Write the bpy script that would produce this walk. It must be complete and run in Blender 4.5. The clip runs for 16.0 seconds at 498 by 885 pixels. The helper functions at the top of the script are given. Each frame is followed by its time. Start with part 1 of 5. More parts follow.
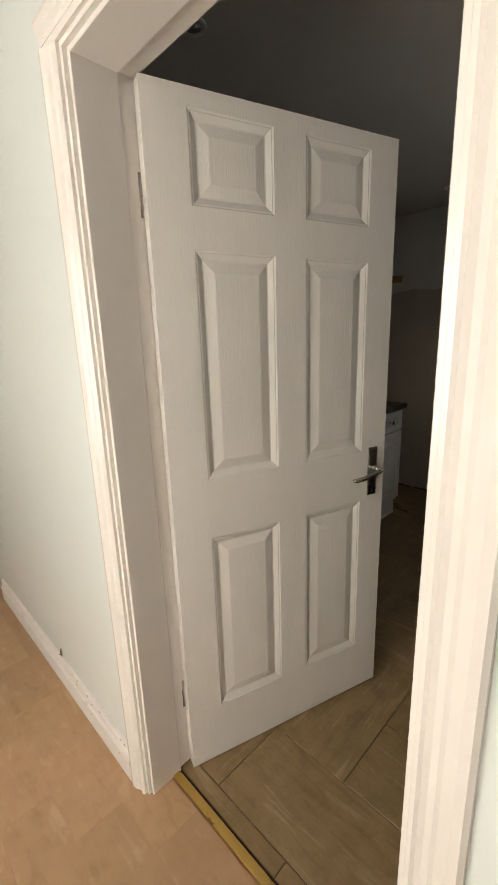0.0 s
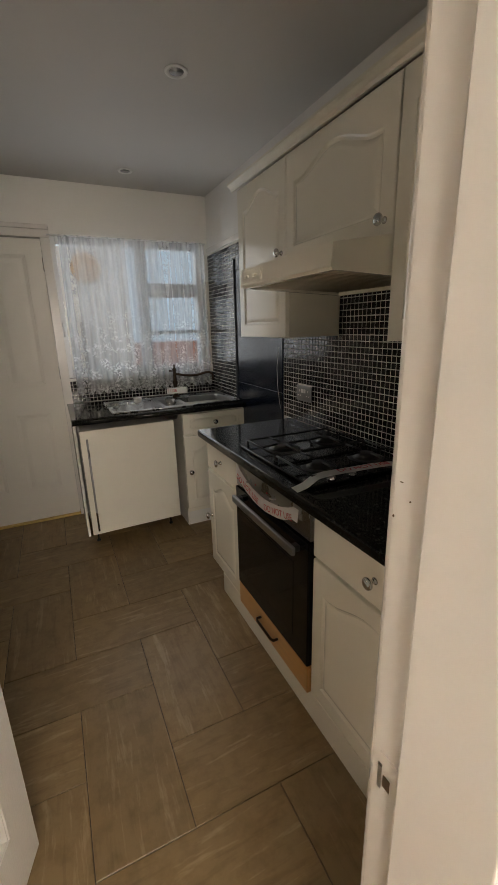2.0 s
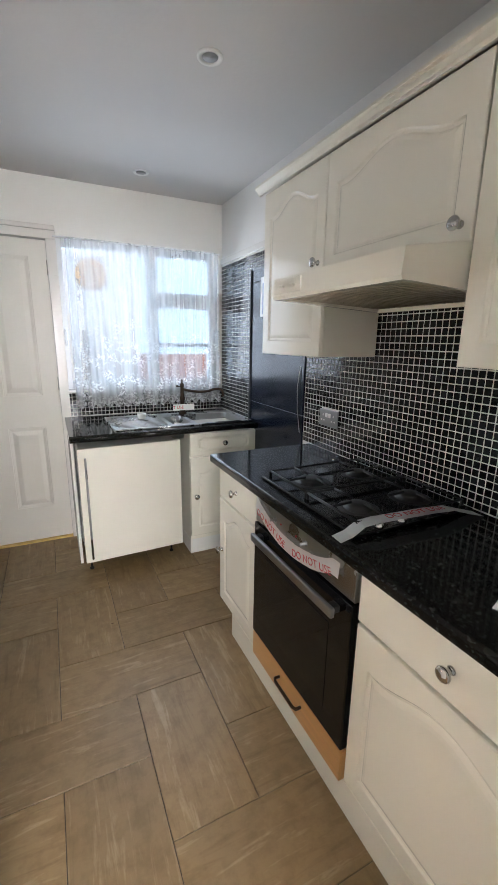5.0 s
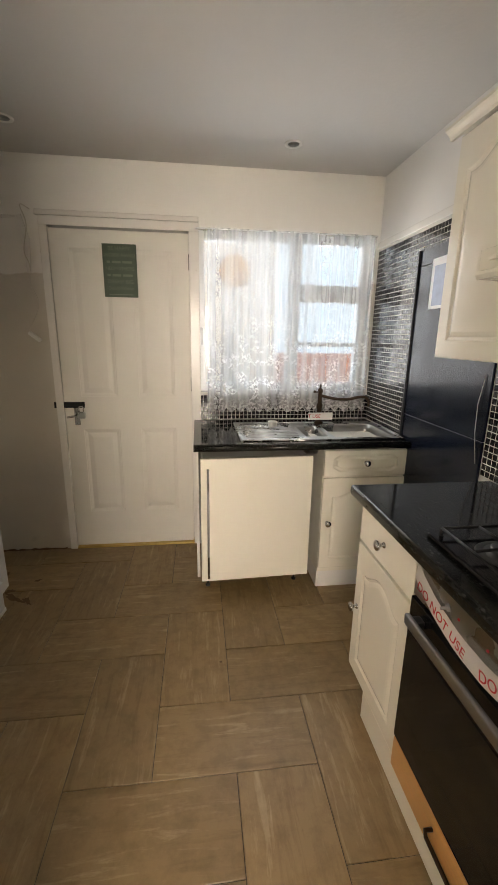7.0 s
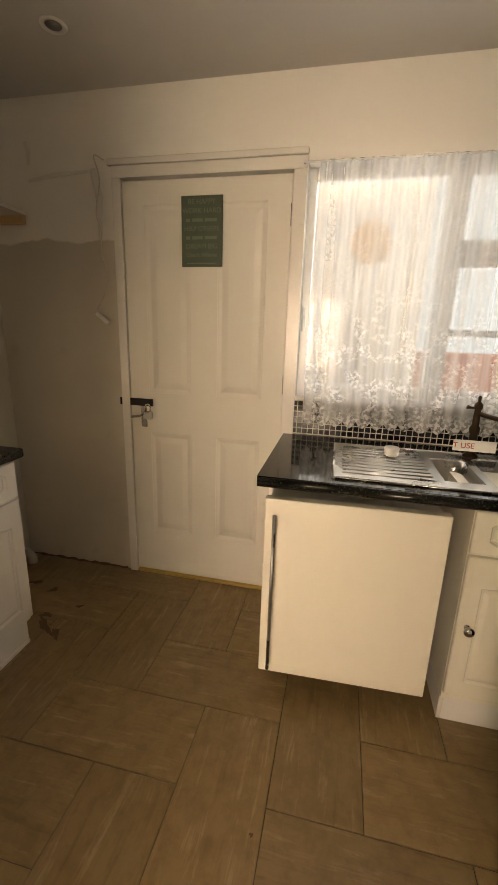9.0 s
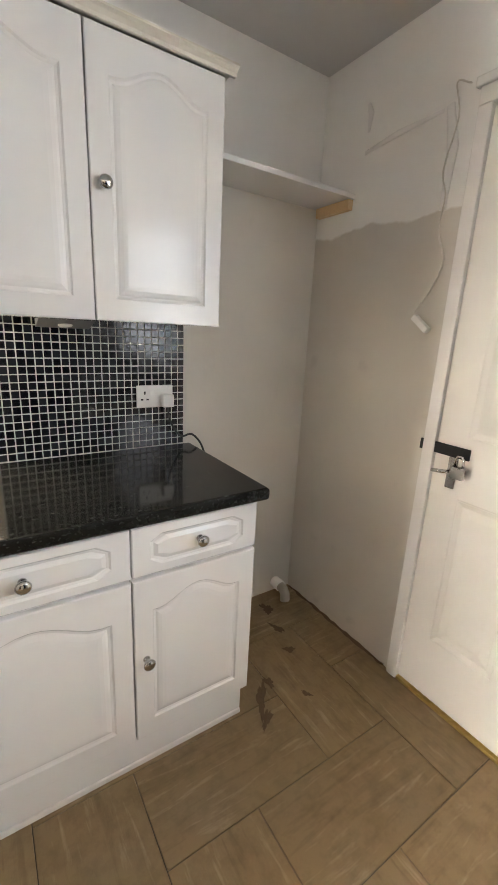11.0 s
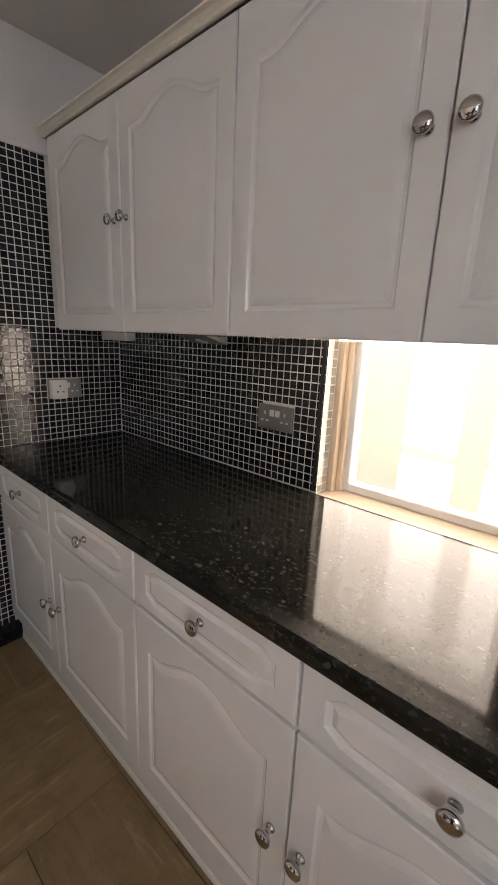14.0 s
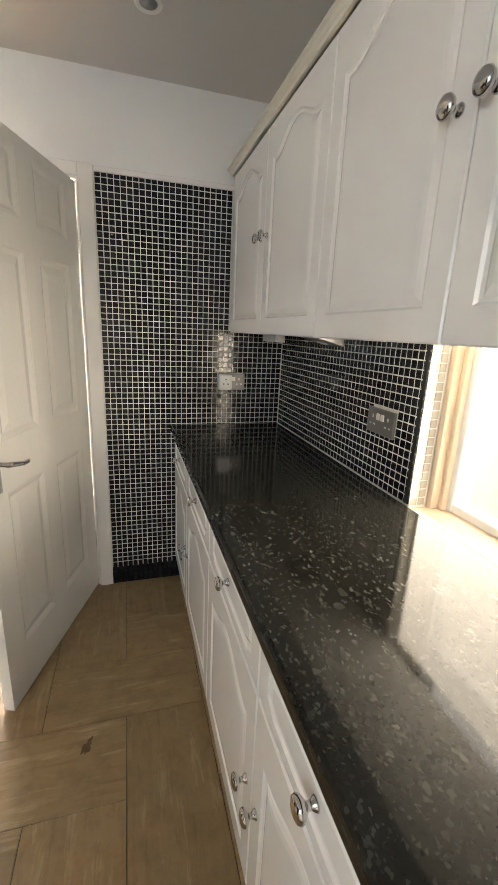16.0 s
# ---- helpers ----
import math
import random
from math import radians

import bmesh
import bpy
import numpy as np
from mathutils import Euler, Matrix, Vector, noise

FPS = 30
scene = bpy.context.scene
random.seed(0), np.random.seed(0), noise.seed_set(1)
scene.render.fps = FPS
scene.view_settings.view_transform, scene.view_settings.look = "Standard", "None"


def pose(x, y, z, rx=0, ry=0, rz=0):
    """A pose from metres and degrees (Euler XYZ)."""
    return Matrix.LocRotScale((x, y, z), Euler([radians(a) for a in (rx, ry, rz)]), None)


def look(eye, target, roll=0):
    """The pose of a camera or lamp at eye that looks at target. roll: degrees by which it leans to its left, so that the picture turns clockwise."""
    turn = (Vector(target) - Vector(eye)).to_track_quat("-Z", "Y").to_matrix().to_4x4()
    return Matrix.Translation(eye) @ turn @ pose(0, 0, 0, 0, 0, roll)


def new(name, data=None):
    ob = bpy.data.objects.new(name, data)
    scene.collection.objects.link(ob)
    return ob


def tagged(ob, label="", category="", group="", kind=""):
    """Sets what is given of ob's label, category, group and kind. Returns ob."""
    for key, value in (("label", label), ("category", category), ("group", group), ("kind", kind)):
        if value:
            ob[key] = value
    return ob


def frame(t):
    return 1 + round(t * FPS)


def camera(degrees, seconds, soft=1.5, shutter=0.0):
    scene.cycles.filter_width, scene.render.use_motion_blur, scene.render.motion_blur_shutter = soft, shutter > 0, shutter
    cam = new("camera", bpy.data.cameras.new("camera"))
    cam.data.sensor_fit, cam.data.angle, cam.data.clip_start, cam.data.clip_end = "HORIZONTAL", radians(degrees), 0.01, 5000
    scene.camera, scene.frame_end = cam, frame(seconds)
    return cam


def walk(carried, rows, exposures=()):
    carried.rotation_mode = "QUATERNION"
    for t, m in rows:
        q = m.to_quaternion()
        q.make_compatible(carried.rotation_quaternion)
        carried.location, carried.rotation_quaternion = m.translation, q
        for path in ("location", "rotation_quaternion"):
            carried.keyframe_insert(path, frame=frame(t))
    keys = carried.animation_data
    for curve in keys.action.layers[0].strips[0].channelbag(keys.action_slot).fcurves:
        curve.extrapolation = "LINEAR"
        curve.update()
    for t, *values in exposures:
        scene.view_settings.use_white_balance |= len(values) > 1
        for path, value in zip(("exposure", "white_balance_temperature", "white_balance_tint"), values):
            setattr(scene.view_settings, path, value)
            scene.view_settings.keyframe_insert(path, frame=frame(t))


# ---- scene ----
cam = camera(62.9, 16.0)
PATH = [
    (0, (1.97, -0.614, 1.398), (0.584, 0.747, 0.924), -1.9),
    (0.5, (1.812, -0.553, 1.423), (0.823, 1.127, 0.978), -1.6),
    (1, (1.627, -0.5, 1.438), (1.455, 1.43, 0.942), -2.7),
    (1.5, (1.552, -0.423, 1.453), (1.968, 1.45, 0.891), -2.3),
    (2, (1.524, -0.275, 1.446), (2.338, 1.467, 0.895), -1.5),
    (2.5, (1.522, -0.174, 1.415), (2.625, 1.412, 0.897), -0.5),
    (3, (1.517, -0.112, 1.415), (2.752, 1.37, 0.886), -0.6),
    (3.2, (1.515, -0.096, 1.413), (2.754, 1.386, 0.895), -0.6),
    (5.3, (1.517, -0.004, 1.449), (2.264, 1.787, 0.963), 1.0),
    (5.5, (1.522, 0.009, 1.449), (2.205, 1.824, 0.96), 1.0),
    (6, (1.538, 0.091, 1.439), (2.07, 1.956, 0.948), 1.1),
    (6.5, (1.562, 0.265, 1.451), (1.959, 2.163, 0.96), 0.9),
    (7, (1.608, 0.377, 1.451), (1.848, 2.298, 0.951), 0.9),
    (7.5, (1.724, 0.538, 1.44), (1.798, 2.472, 0.936), 1.2),
    (8, (1.816, 0.704, 1.433), (1.726, 2.636, 0.922), 1.5),
    (8.2, (1.832, 0.775, 1.42), (1.682, 2.703, 0.907), 1.6),
    (10.3, (1.722, 1.609, 1.365), (0.613, 3.186, 0.833), 2.2),
    (10.5, (1.682, 1.647, 1.363), (0.426, 3.109, 0.83), 2.4),
    (11, (1.558, 1.744, 1.375), (-0.051, 2.812, 0.856), 2.8),
    (11.5, (1.464, 1.762, 1.388), (-0.374, 2.383, 0.901), 2.4),
    (12, (1.405, 1.782, 1.386), (-0.53, 1.942, 0.907), 2.0),
    (12.5, (1.332, 1.843, 1.384), (-0.587, 1.591, 0.88), 2.2),
    (13, (1.265, 1.893, 1.379), (-0.552, 1.252, 0.843), 2.6),
    (13.5, (1.209, 1.88, 1.375), (-0.44, 0.886, 0.835), 2.3),
    (14, (1.092, 1.824, 1.379), (-0.364, 0.542, 0.895), 2.6),
    (14.5, (0.978, 1.803, 1.408), (-0.275, 0.307, 0.97), 1.8),
    (15, (0.876, 1.894, 1.407), (-0.13, 0.225, 0.959), 0.8),
    (15.5, (0.796, 2.033, 1.394), (0.054, 0.255, 0.856), 3.5),
    (16, (0.808, 2.128, 1.397), (0.251, 0.28, 0.874), 2.6),
]
EXPOSURES = [
    (0.0, -0.75, 6800, 10),
    (0.6, -0.75, 7200, 10),
    (1.0, -0.7, 8800, 12),
    (1.5, -0.5, 10400, 12),
    (2.0, -0.25, 7100, 12),
    (2.5, 0.2, 6700, 12),
    (3.0, 0.85, 5500, 10),
    (5.5, 1.15, 6150, 11),
    (7.0, 1.0, 7400, 13),
    (7.5, 0.9, 8400, 15),
    (8.0, 0.78, 10200, 18),
    (10.5, 1.85, 7700, 16),
    (11.0, 2.45, 6500, 13),
    (11.5, 2.2, 6350, 10),
    (12.5, 2.1, 6550, 9),
    (13.0, 1.92, 6700, 8),
    (13.5, 1.72, 6650, 15),
    (14.0, 1.55, 6700, 20),
    (15.0, 1.92, 6600, 19),
    (15.5, 2.25, 6700, 13),
    (16.0, 2.25, 6800, 11),
]
walk(cam, [(t, look(eye, target, roll)) for t, eye, target, roll in PATH], EXPOSURES)

# ---- daylight ----
world = bpy.data.worlds.new("world")
scene.world = world
world.use_nodes = True
wn = world.node_tree
sky = wn.nodes.new("ShaderNodeTexSky")
sky.sky_type, sky.sun_disc = 'NISHITA', False
sky.sun_elevation, sky.sun_rotation = radians(42), radians(150)
wn.links.new(sky.outputs[0], wn.nodes["Background"].inputs[0])
wn.nodes["Background"].inputs[1].default_value = 0.12
sun_data = bpy.data.lights.new("sun", 'SUN')
sun_data.energy, sun_data.angle, sun_data.color = 0.5, radians(12), (1.0, 0.96, 0.91)
sun = new("sun", sun_data)
sun.matrix_basis = look((-2.0, -3.5, 4.0), (0, 0, 0))

# the sky's light at the openings; the second lamp is added fill before the curtain
for nm, wide, high, watts, tint, at, to in (("back_window_sky", 1.10, 0.98, 4.3, (0.64, 0.82, 1.0), (2.17, 3.42, 1.62), (2.17, 2.4, 1.50)),
                                            ("back_window_fill", 1.02, 0.90, 2.9, (0.92, 0.96, 1.0), (2.17, 2.91, 1.60), (2.17, 1.9, 1.40)),
                                            ("side_window_daylight", 0.56, 0.46, 2.3, (1.0, 0.89, 0.72), (-0.03, 1.46, 1.165), (1.0, 1.46, 1.165))):
    lamp = bpy.data.lights.new(nm, 'AREA')
    lamp.shape, lamp.size, lamp.size_y, lamp.energy, lamp.color = 'RECTANGLE', wide, high, watts, tint
    new(nm, lamp).matrix_basis = look(at, to)

W, L, H = 2.77, 3.09, 2.42          # the kitchen: width, length, height
HALL = -0.165                       # the hall's face of the entry wall
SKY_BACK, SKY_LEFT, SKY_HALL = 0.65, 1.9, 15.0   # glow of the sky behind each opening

# ---- materials ----
def nodes_of(m):
    m.use_nodes = True
    return m.node_tree, m.node_tree.nodes["Principled BSDF"]


def mat(name, col, rough=0.5, metal=0.0, var=0.06, scale=4.0, bump=0.05, bscale=90.0, coat=0.0,
        stretch=(1, 1, 1), grime=None, grime_at=0.62):
    """Paint, wood, metal: a colour with slow and fine variation, uneven gloss and fine relief."""
    m = bpy.data.materials.new(name)
    t, p = nodes_of(m)
    n, l = t.nodes, t.links
    co = n.new("ShaderNodeTexCoord")
    mp = n.new("ShaderNodeMapping")
    mp.inputs["Scale"].default_value = stretch
    l.new(co.outputs["Object"], mp.inputs[0])
    big = n.new("ShaderNodeTexNoise")
    big.inputs["Scale"].default_value, big.inputs["Detail"].default_value = scale, 5
    fine = n.new("ShaderNodeTexNoise")
    fine.inputs["Scale"].default_value, fine.inputs["Detail"].default_value = bscale, 4
    l.new(mp.outputs[0], big.inputs[0])
    l.new(mp.outputs[0], fine.inputs[0])
    ramp = n.new("ShaderNodeMixRGB")
    ramp.inputs[1].default_value = (*[c * (1 - var) for c in col], 1)
    ramp.inputs[2].default_value = (*[min(1, c * (1 + var)) for c in col], 1)
    l.new(big.outputs[0], ramp.inputs[0])
    out = ramp.outputs[0]
    if grime:
        g = n.new("ShaderNodeTexNoise")
        g.inputs["Scale"].default_value, g.inputs["Detail"].default_value = scale * 2.3, 8
        l.new(co.outputs["Object"], g.inputs[0])
        cr = n.new("ShaderNodeValToRGB")
        cr.color_ramp.elements[0].position, cr.color_ramp.elements[1].position = grime_at, grime_at + 0.16
        l.new(g.outputs[0], cr.inputs[0])
        mx = n.new("ShaderNodeMixRGB")
        mx.inputs[2].default_value = (*grime, 1)
        l.new(cr.outputs[0], mx.inputs[0])
        l.new(out, mx.inputs[1])
        out = mx.outputs[0]
    l.new(out, p.inputs["Base Color"])
    rr = n.new("ShaderNodeMapRange")
    rr.inputs[3].default_value, rr.inputs[4].default_value = max(0.02, rough * 0.8), min(1, rough * 1.25)
    l.new(big.outputs[0], rr.inputs[0])
    l.new(rr.outputs[0], p.inputs["Roughness"])
    p.inputs["Metallic"].default_value = metal
    p.inputs["Coat Weight"].default_value = coat
    p.inputs["Coat Roughness"].default_value = 0.06
    if bump:
        b = n.new("ShaderNodeBump")
        b.inputs["Strength"].default_value, b.inputs["Distance"].default_value = bump, 0.004
        l.new(fine.outputs[0], b.inputs["Height"])
        l.new(b.outputs[0], p.inputs["Normal"])
    return m


def glow(name, col, strength):
    m = bpy.data.materials.new(name)
    t, p = nodes_of(m)
    p.inputs["Base Color"].default_value = (0, 0, 0, 1)
    p.inputs["Emission Color"].default_value = (*col, 1)
    p.inputs["Emission Strength"].default_value = strength
    return m


def mosaic_mat(name, islands, dark=(0.006, 0.006, 0.008), light=(0.020, 0.021, 0.025)):
    m = bpy.data.materials.new(name)
    t, p = nodes_of(m)
    n, l = t.nodes, t.links
    if islands:
        src = n.new("ShaderNodeNewGeometry").outputs["Random Per Island"]
    else:
        src = n.new("ShaderNodeObjectInfo").outputs["Random"]
    mx = n.new("ShaderNodeMixRGB")
    mx.inputs[1].default_value, mx.inputs[2].default_value = (*dark, 1), (*light, 1)
    pw = n.new("ShaderNodeMath")
    pw.operation = 'POWER'
    pw.inputs[1].default_value = 2.0
    l.new(src, pw.inputs[0])
    l.new(pw.outputs[0], mx.inputs[0])
    l.new(mx.outputs[0], p.inputs["Base Color"])
    rr = n.new("ShaderNodeMapRange")
    rr.inputs[3].default_value, rr.inputs[4].default_value = 0.05, 0.14
    l.new(src, rr.inputs[0])
    l.new(rr.outputs[0], p.inputs["Roughness"])
    ns = n.new("ShaderNodeTexNoise")
    ns.inputs["Scale"].default_value = 60
    co = n.new("ShaderNodeTexCoord")
    l.new(co.outputs["Object"], ns.inputs[0])
    b = n.new("ShaderNodeBump")
    b.inputs["Strength"].default_value, b.inputs["Distance"].default_value = 0.12, 0.003
    l.new(ns.outputs[0], b.inputs["Height"])
    l.new(b.outputs[0], p.inputs["Normal"])
    return m


def stone_mat(name, base, pale, dark, rough, streak=(1.2, 14, 14), blotch=0.55, tones=(0.88, 1.1)):
    """A floor tile: streaks along its length, worn blotches, each tile its own cut."""
    m = bpy.data.materials.new(name)
    t, p = nodes_of(m)
    n, l = t.nodes, t.links
    co, oi = n.new("ShaderNodeTexCoord"), n.new("ShaderNodeObjectInfo")
    off = n.new("ShaderNodeVectorMath")
    off.operation = 'MULTIPLY_ADD'
    cx = n.new("ShaderNodeCombineXYZ")
    for i in range(3):
        l.new(oi.outputs["Random"], cx.inputs[i])
    off.inputs[1].default_value = (37, 53, 71)
    l.new(cx.outputs[0], off.inputs[0])
    l.new(co.outputs["Object"], off.inputs[2])
    mp = n.new("ShaderNodeMapping")
    mp.inputs["Scale"].default_value = streak
    l.new(off.outputs[0], mp.inputs[0])
    s = n.new("ShaderNodeTexNoise")
    s.inputs["Scale"].default_value, s.inputs["Detail"].default_value = 2.6, 9
    s.inputs["Roughness"].default_value = 0.62
    s.inputs["Distortion"].default_value = 0.35
    l.new(mp.outputs[0], s.inputs[0])
    bl = n.new("ShaderNodeTexNoise")
    bl.inputs["Scale"].default_value, bl.inputs["Detail"].default_value = 15, 9
    bl.inputs["Roughness"].default_value = 0.66
    l.new(off.outputs[0], bl.inputs[0])
    r1 = n.new("ShaderNodeValToRGB")
    e = r1.color_ramp.elements
    e[0].position, e[1].position = 0.33, 0.68
    e[0].color, e[1].color = (*dark, 1), (*pale, 1)
    for at in (0.46, 0.56):
        mid = r1.color_ramp.elements.new(at)
        mid.color = (*base, 1)
    l.new(s.outputs[0], r1.inputs[0])
    hs = n.new("ShaderNodeHueSaturation")
    v = n.new("ShaderNodeMapRange")
    v.inputs[3].default_value, v.inputs[4].default_value = tones
    l.new(oi.outputs["Random"], v.inputs[0])
    l.new(v.outputs[0], hs.inputs["Value"])
    l.new(r1.outputs[0], hs.inputs["Color"])
    mx = n.new("ShaderNodeMixRGB")
    mx.blend_type = 'MULTIPLY'
    mx.inputs[0].default_value = blotch
    r2 = n.new("ShaderNodeValToRGB")
    r2.color_ramp.elements[0].position, r2.color_ramp.elements[1].position = 0.36, 0.56
    r2.color_ramp.elements[0].color = (0.62, 0.57, 0.5, 1)
    l.new(bl.outputs[0], r2.inputs[0])
    l.new(hs.outputs[0], mx.inputs[1])
    l.new(r2.outputs[0], mx.inputs[2])
    l.new(mx.outputs[0], p.inputs["Base Color"])
    rr = n.new("ShaderNodeMapRange")
    rr.inputs[3].default_value, rr.inputs[4].default_value = rough * 0.75, rough * 1.3
    l.new(bl.outputs[0], rr.inputs[0])
    l.new(rr.outputs[0], p.inputs["Roughness"])
    b = n.new("ShaderNodeBump")
    b.inputs["Strength"].default_value, b.inputs["Distance"].default_value = 0.12, 0.002
    l.new(s.outputs[0], b.inputs["Height"])
    l.new(b.outputs[0], p.inputs["Normal"])
    return m


def worktop_mat():
    """Polished black laminate with grey chips of three sizes."""
    m = bpy.data.materials.new("black_fleck_laminate")
    t, p = nodes_of(m)
    n, l = t.nodes, t.links
    co = n.new("ShaderNodeTexCoord")
    wob = n.new("ShaderNodeTexNoise")
    wob.inputs["Scale"].default_value, wob.inputs["Detail"].default_value = 40, 3
    l.new(co.outputs["Object"], wob.inputs[0])
    add = n.new("ShaderNodeVectorMath")
    add.operation = 'MULTIPLY_ADD'
    add.inputs[1].default_value = (0.012, 0.012, 0.012)
    l.new(wob.outputs["Color"], add.inputs[0])
    l.new(co.outputs["Object"], add.inputs[2])
    col = None
    base = n.new("ShaderNodeTexNoise")
    base.inputs["Scale"].default_value, base.inputs["Detail"].default_value = 120, 5
    l.new(co.outputs["Object"], base.inputs[0])
    mx0 = n.new("ShaderNodeMixRGB")
    mx0.inputs[1].default_value, mx0.inputs[2].default_value = (0.004, 0.0038, 0.003, 1), (0.016, 0.0152, 0.0128, 1)
    l.new(base.outputs[0], mx0.inputs[0])
    col = mx0.outputs[0]
    for sc, some, tone in ((84, 0.966, (0.036, 0.037, 0.033)), (150, 0.967, (0.085, 0.088, 0.080)), (260, 0.91, (0.035, 0.039, 0.035))):
        vo = n.new("ShaderNodeTexVoronoi")       # sharp-edged chips: single cells picked by chance
        vo.inputs["Scale"].default_value = sc
        mp = n.new("ShaderNodeMapping")
        mp.inputs["Scale"].default_value = (1, 0.7, 1)
        mp.inputs["Rotation"].default_value = (0, 0, 0.5 + sc)
        l.new(add.outputs[0], mp.inputs[0])
        l.new(mp.outputs[0], vo.inputs["Vector"])
        sep = n.new("ShaderNodeSeparateColor")
        l.new(vo.outputs["Color"], sep.inputs[0])
        gt = n.new("ShaderNodeMapRange")
        gt.inputs[1].default_value, gt.inputs[2].default_value = some, some + 0.05
        l.new(sep.outputs[0], gt.inputs[0])
        mx = n.new("ShaderNodeMixRGB")
        mx.inputs[2].default_value = (*tone, 1)
        l.new(gt.outputs[0], mx.inputs[0])
        l.new(col, mx.inputs[1])
        col = mx.outputs[0]
    l.new(col, p.inputs["Base Color"])
    p.inputs["Specular IOR Level"].default_value = 0.26
    sm = n.new("ShaderNodeTexNoise")
    sm.inputs["Scale"].default_value, sm.inputs["Detail"].default_value = 9, 6
    l.new(co.outputs["Object"], sm.inputs[0])
    rr = n.new("ShaderNodeMapRange")
    rr.inputs[3].default_value, rr.inputs[4].default_value = 0.05, 0.12
    l.new(sm.outputs[0], rr.inputs[0])
    l.new(rr.outputs[0], p.inputs["Roughness"])
    return m


def glass_mat():
    m = bpy.data.materials.new("window_glass")
    m.use_nodes = True
    t = m.node_tree
    n, l = t.nodes, t.links
    tr, gl, mx, fr = (n.new("ShaderNodeBsdfTransparent"), n.new("ShaderNodeBsdfGlossy"), n.new("ShaderNodeMixShader"),
                      n.new("ShaderNodeLayerWeight"))
    gl.inputs["Roughness"].default_value = 0.02
    pw = n.new("ShaderNodeMath")
    pw.operation = 'POWER'
    pw.inputs[1].default_value = 4.0
    l.new(fr.outputs["Facing"], pw.inputs[0])
    ma = n.new("ShaderNodeMath")
    ma.operation = 'MULTIPLY_ADD'
    ma.inputs[1].default_value, ma.inputs[2].default_value = 0.5, 0.03
    l.new(pw.outputs[0], ma.inputs[0])
    l.new(ma.outputs[0], mx.inputs[0])
    l.new(tr.outputs[0], mx.inputs[1])
    l.new(gl.outputs[0], mx.inputs[2])
    l.new(mx.outputs[0], n["Material Output"].inputs[0])
    return m


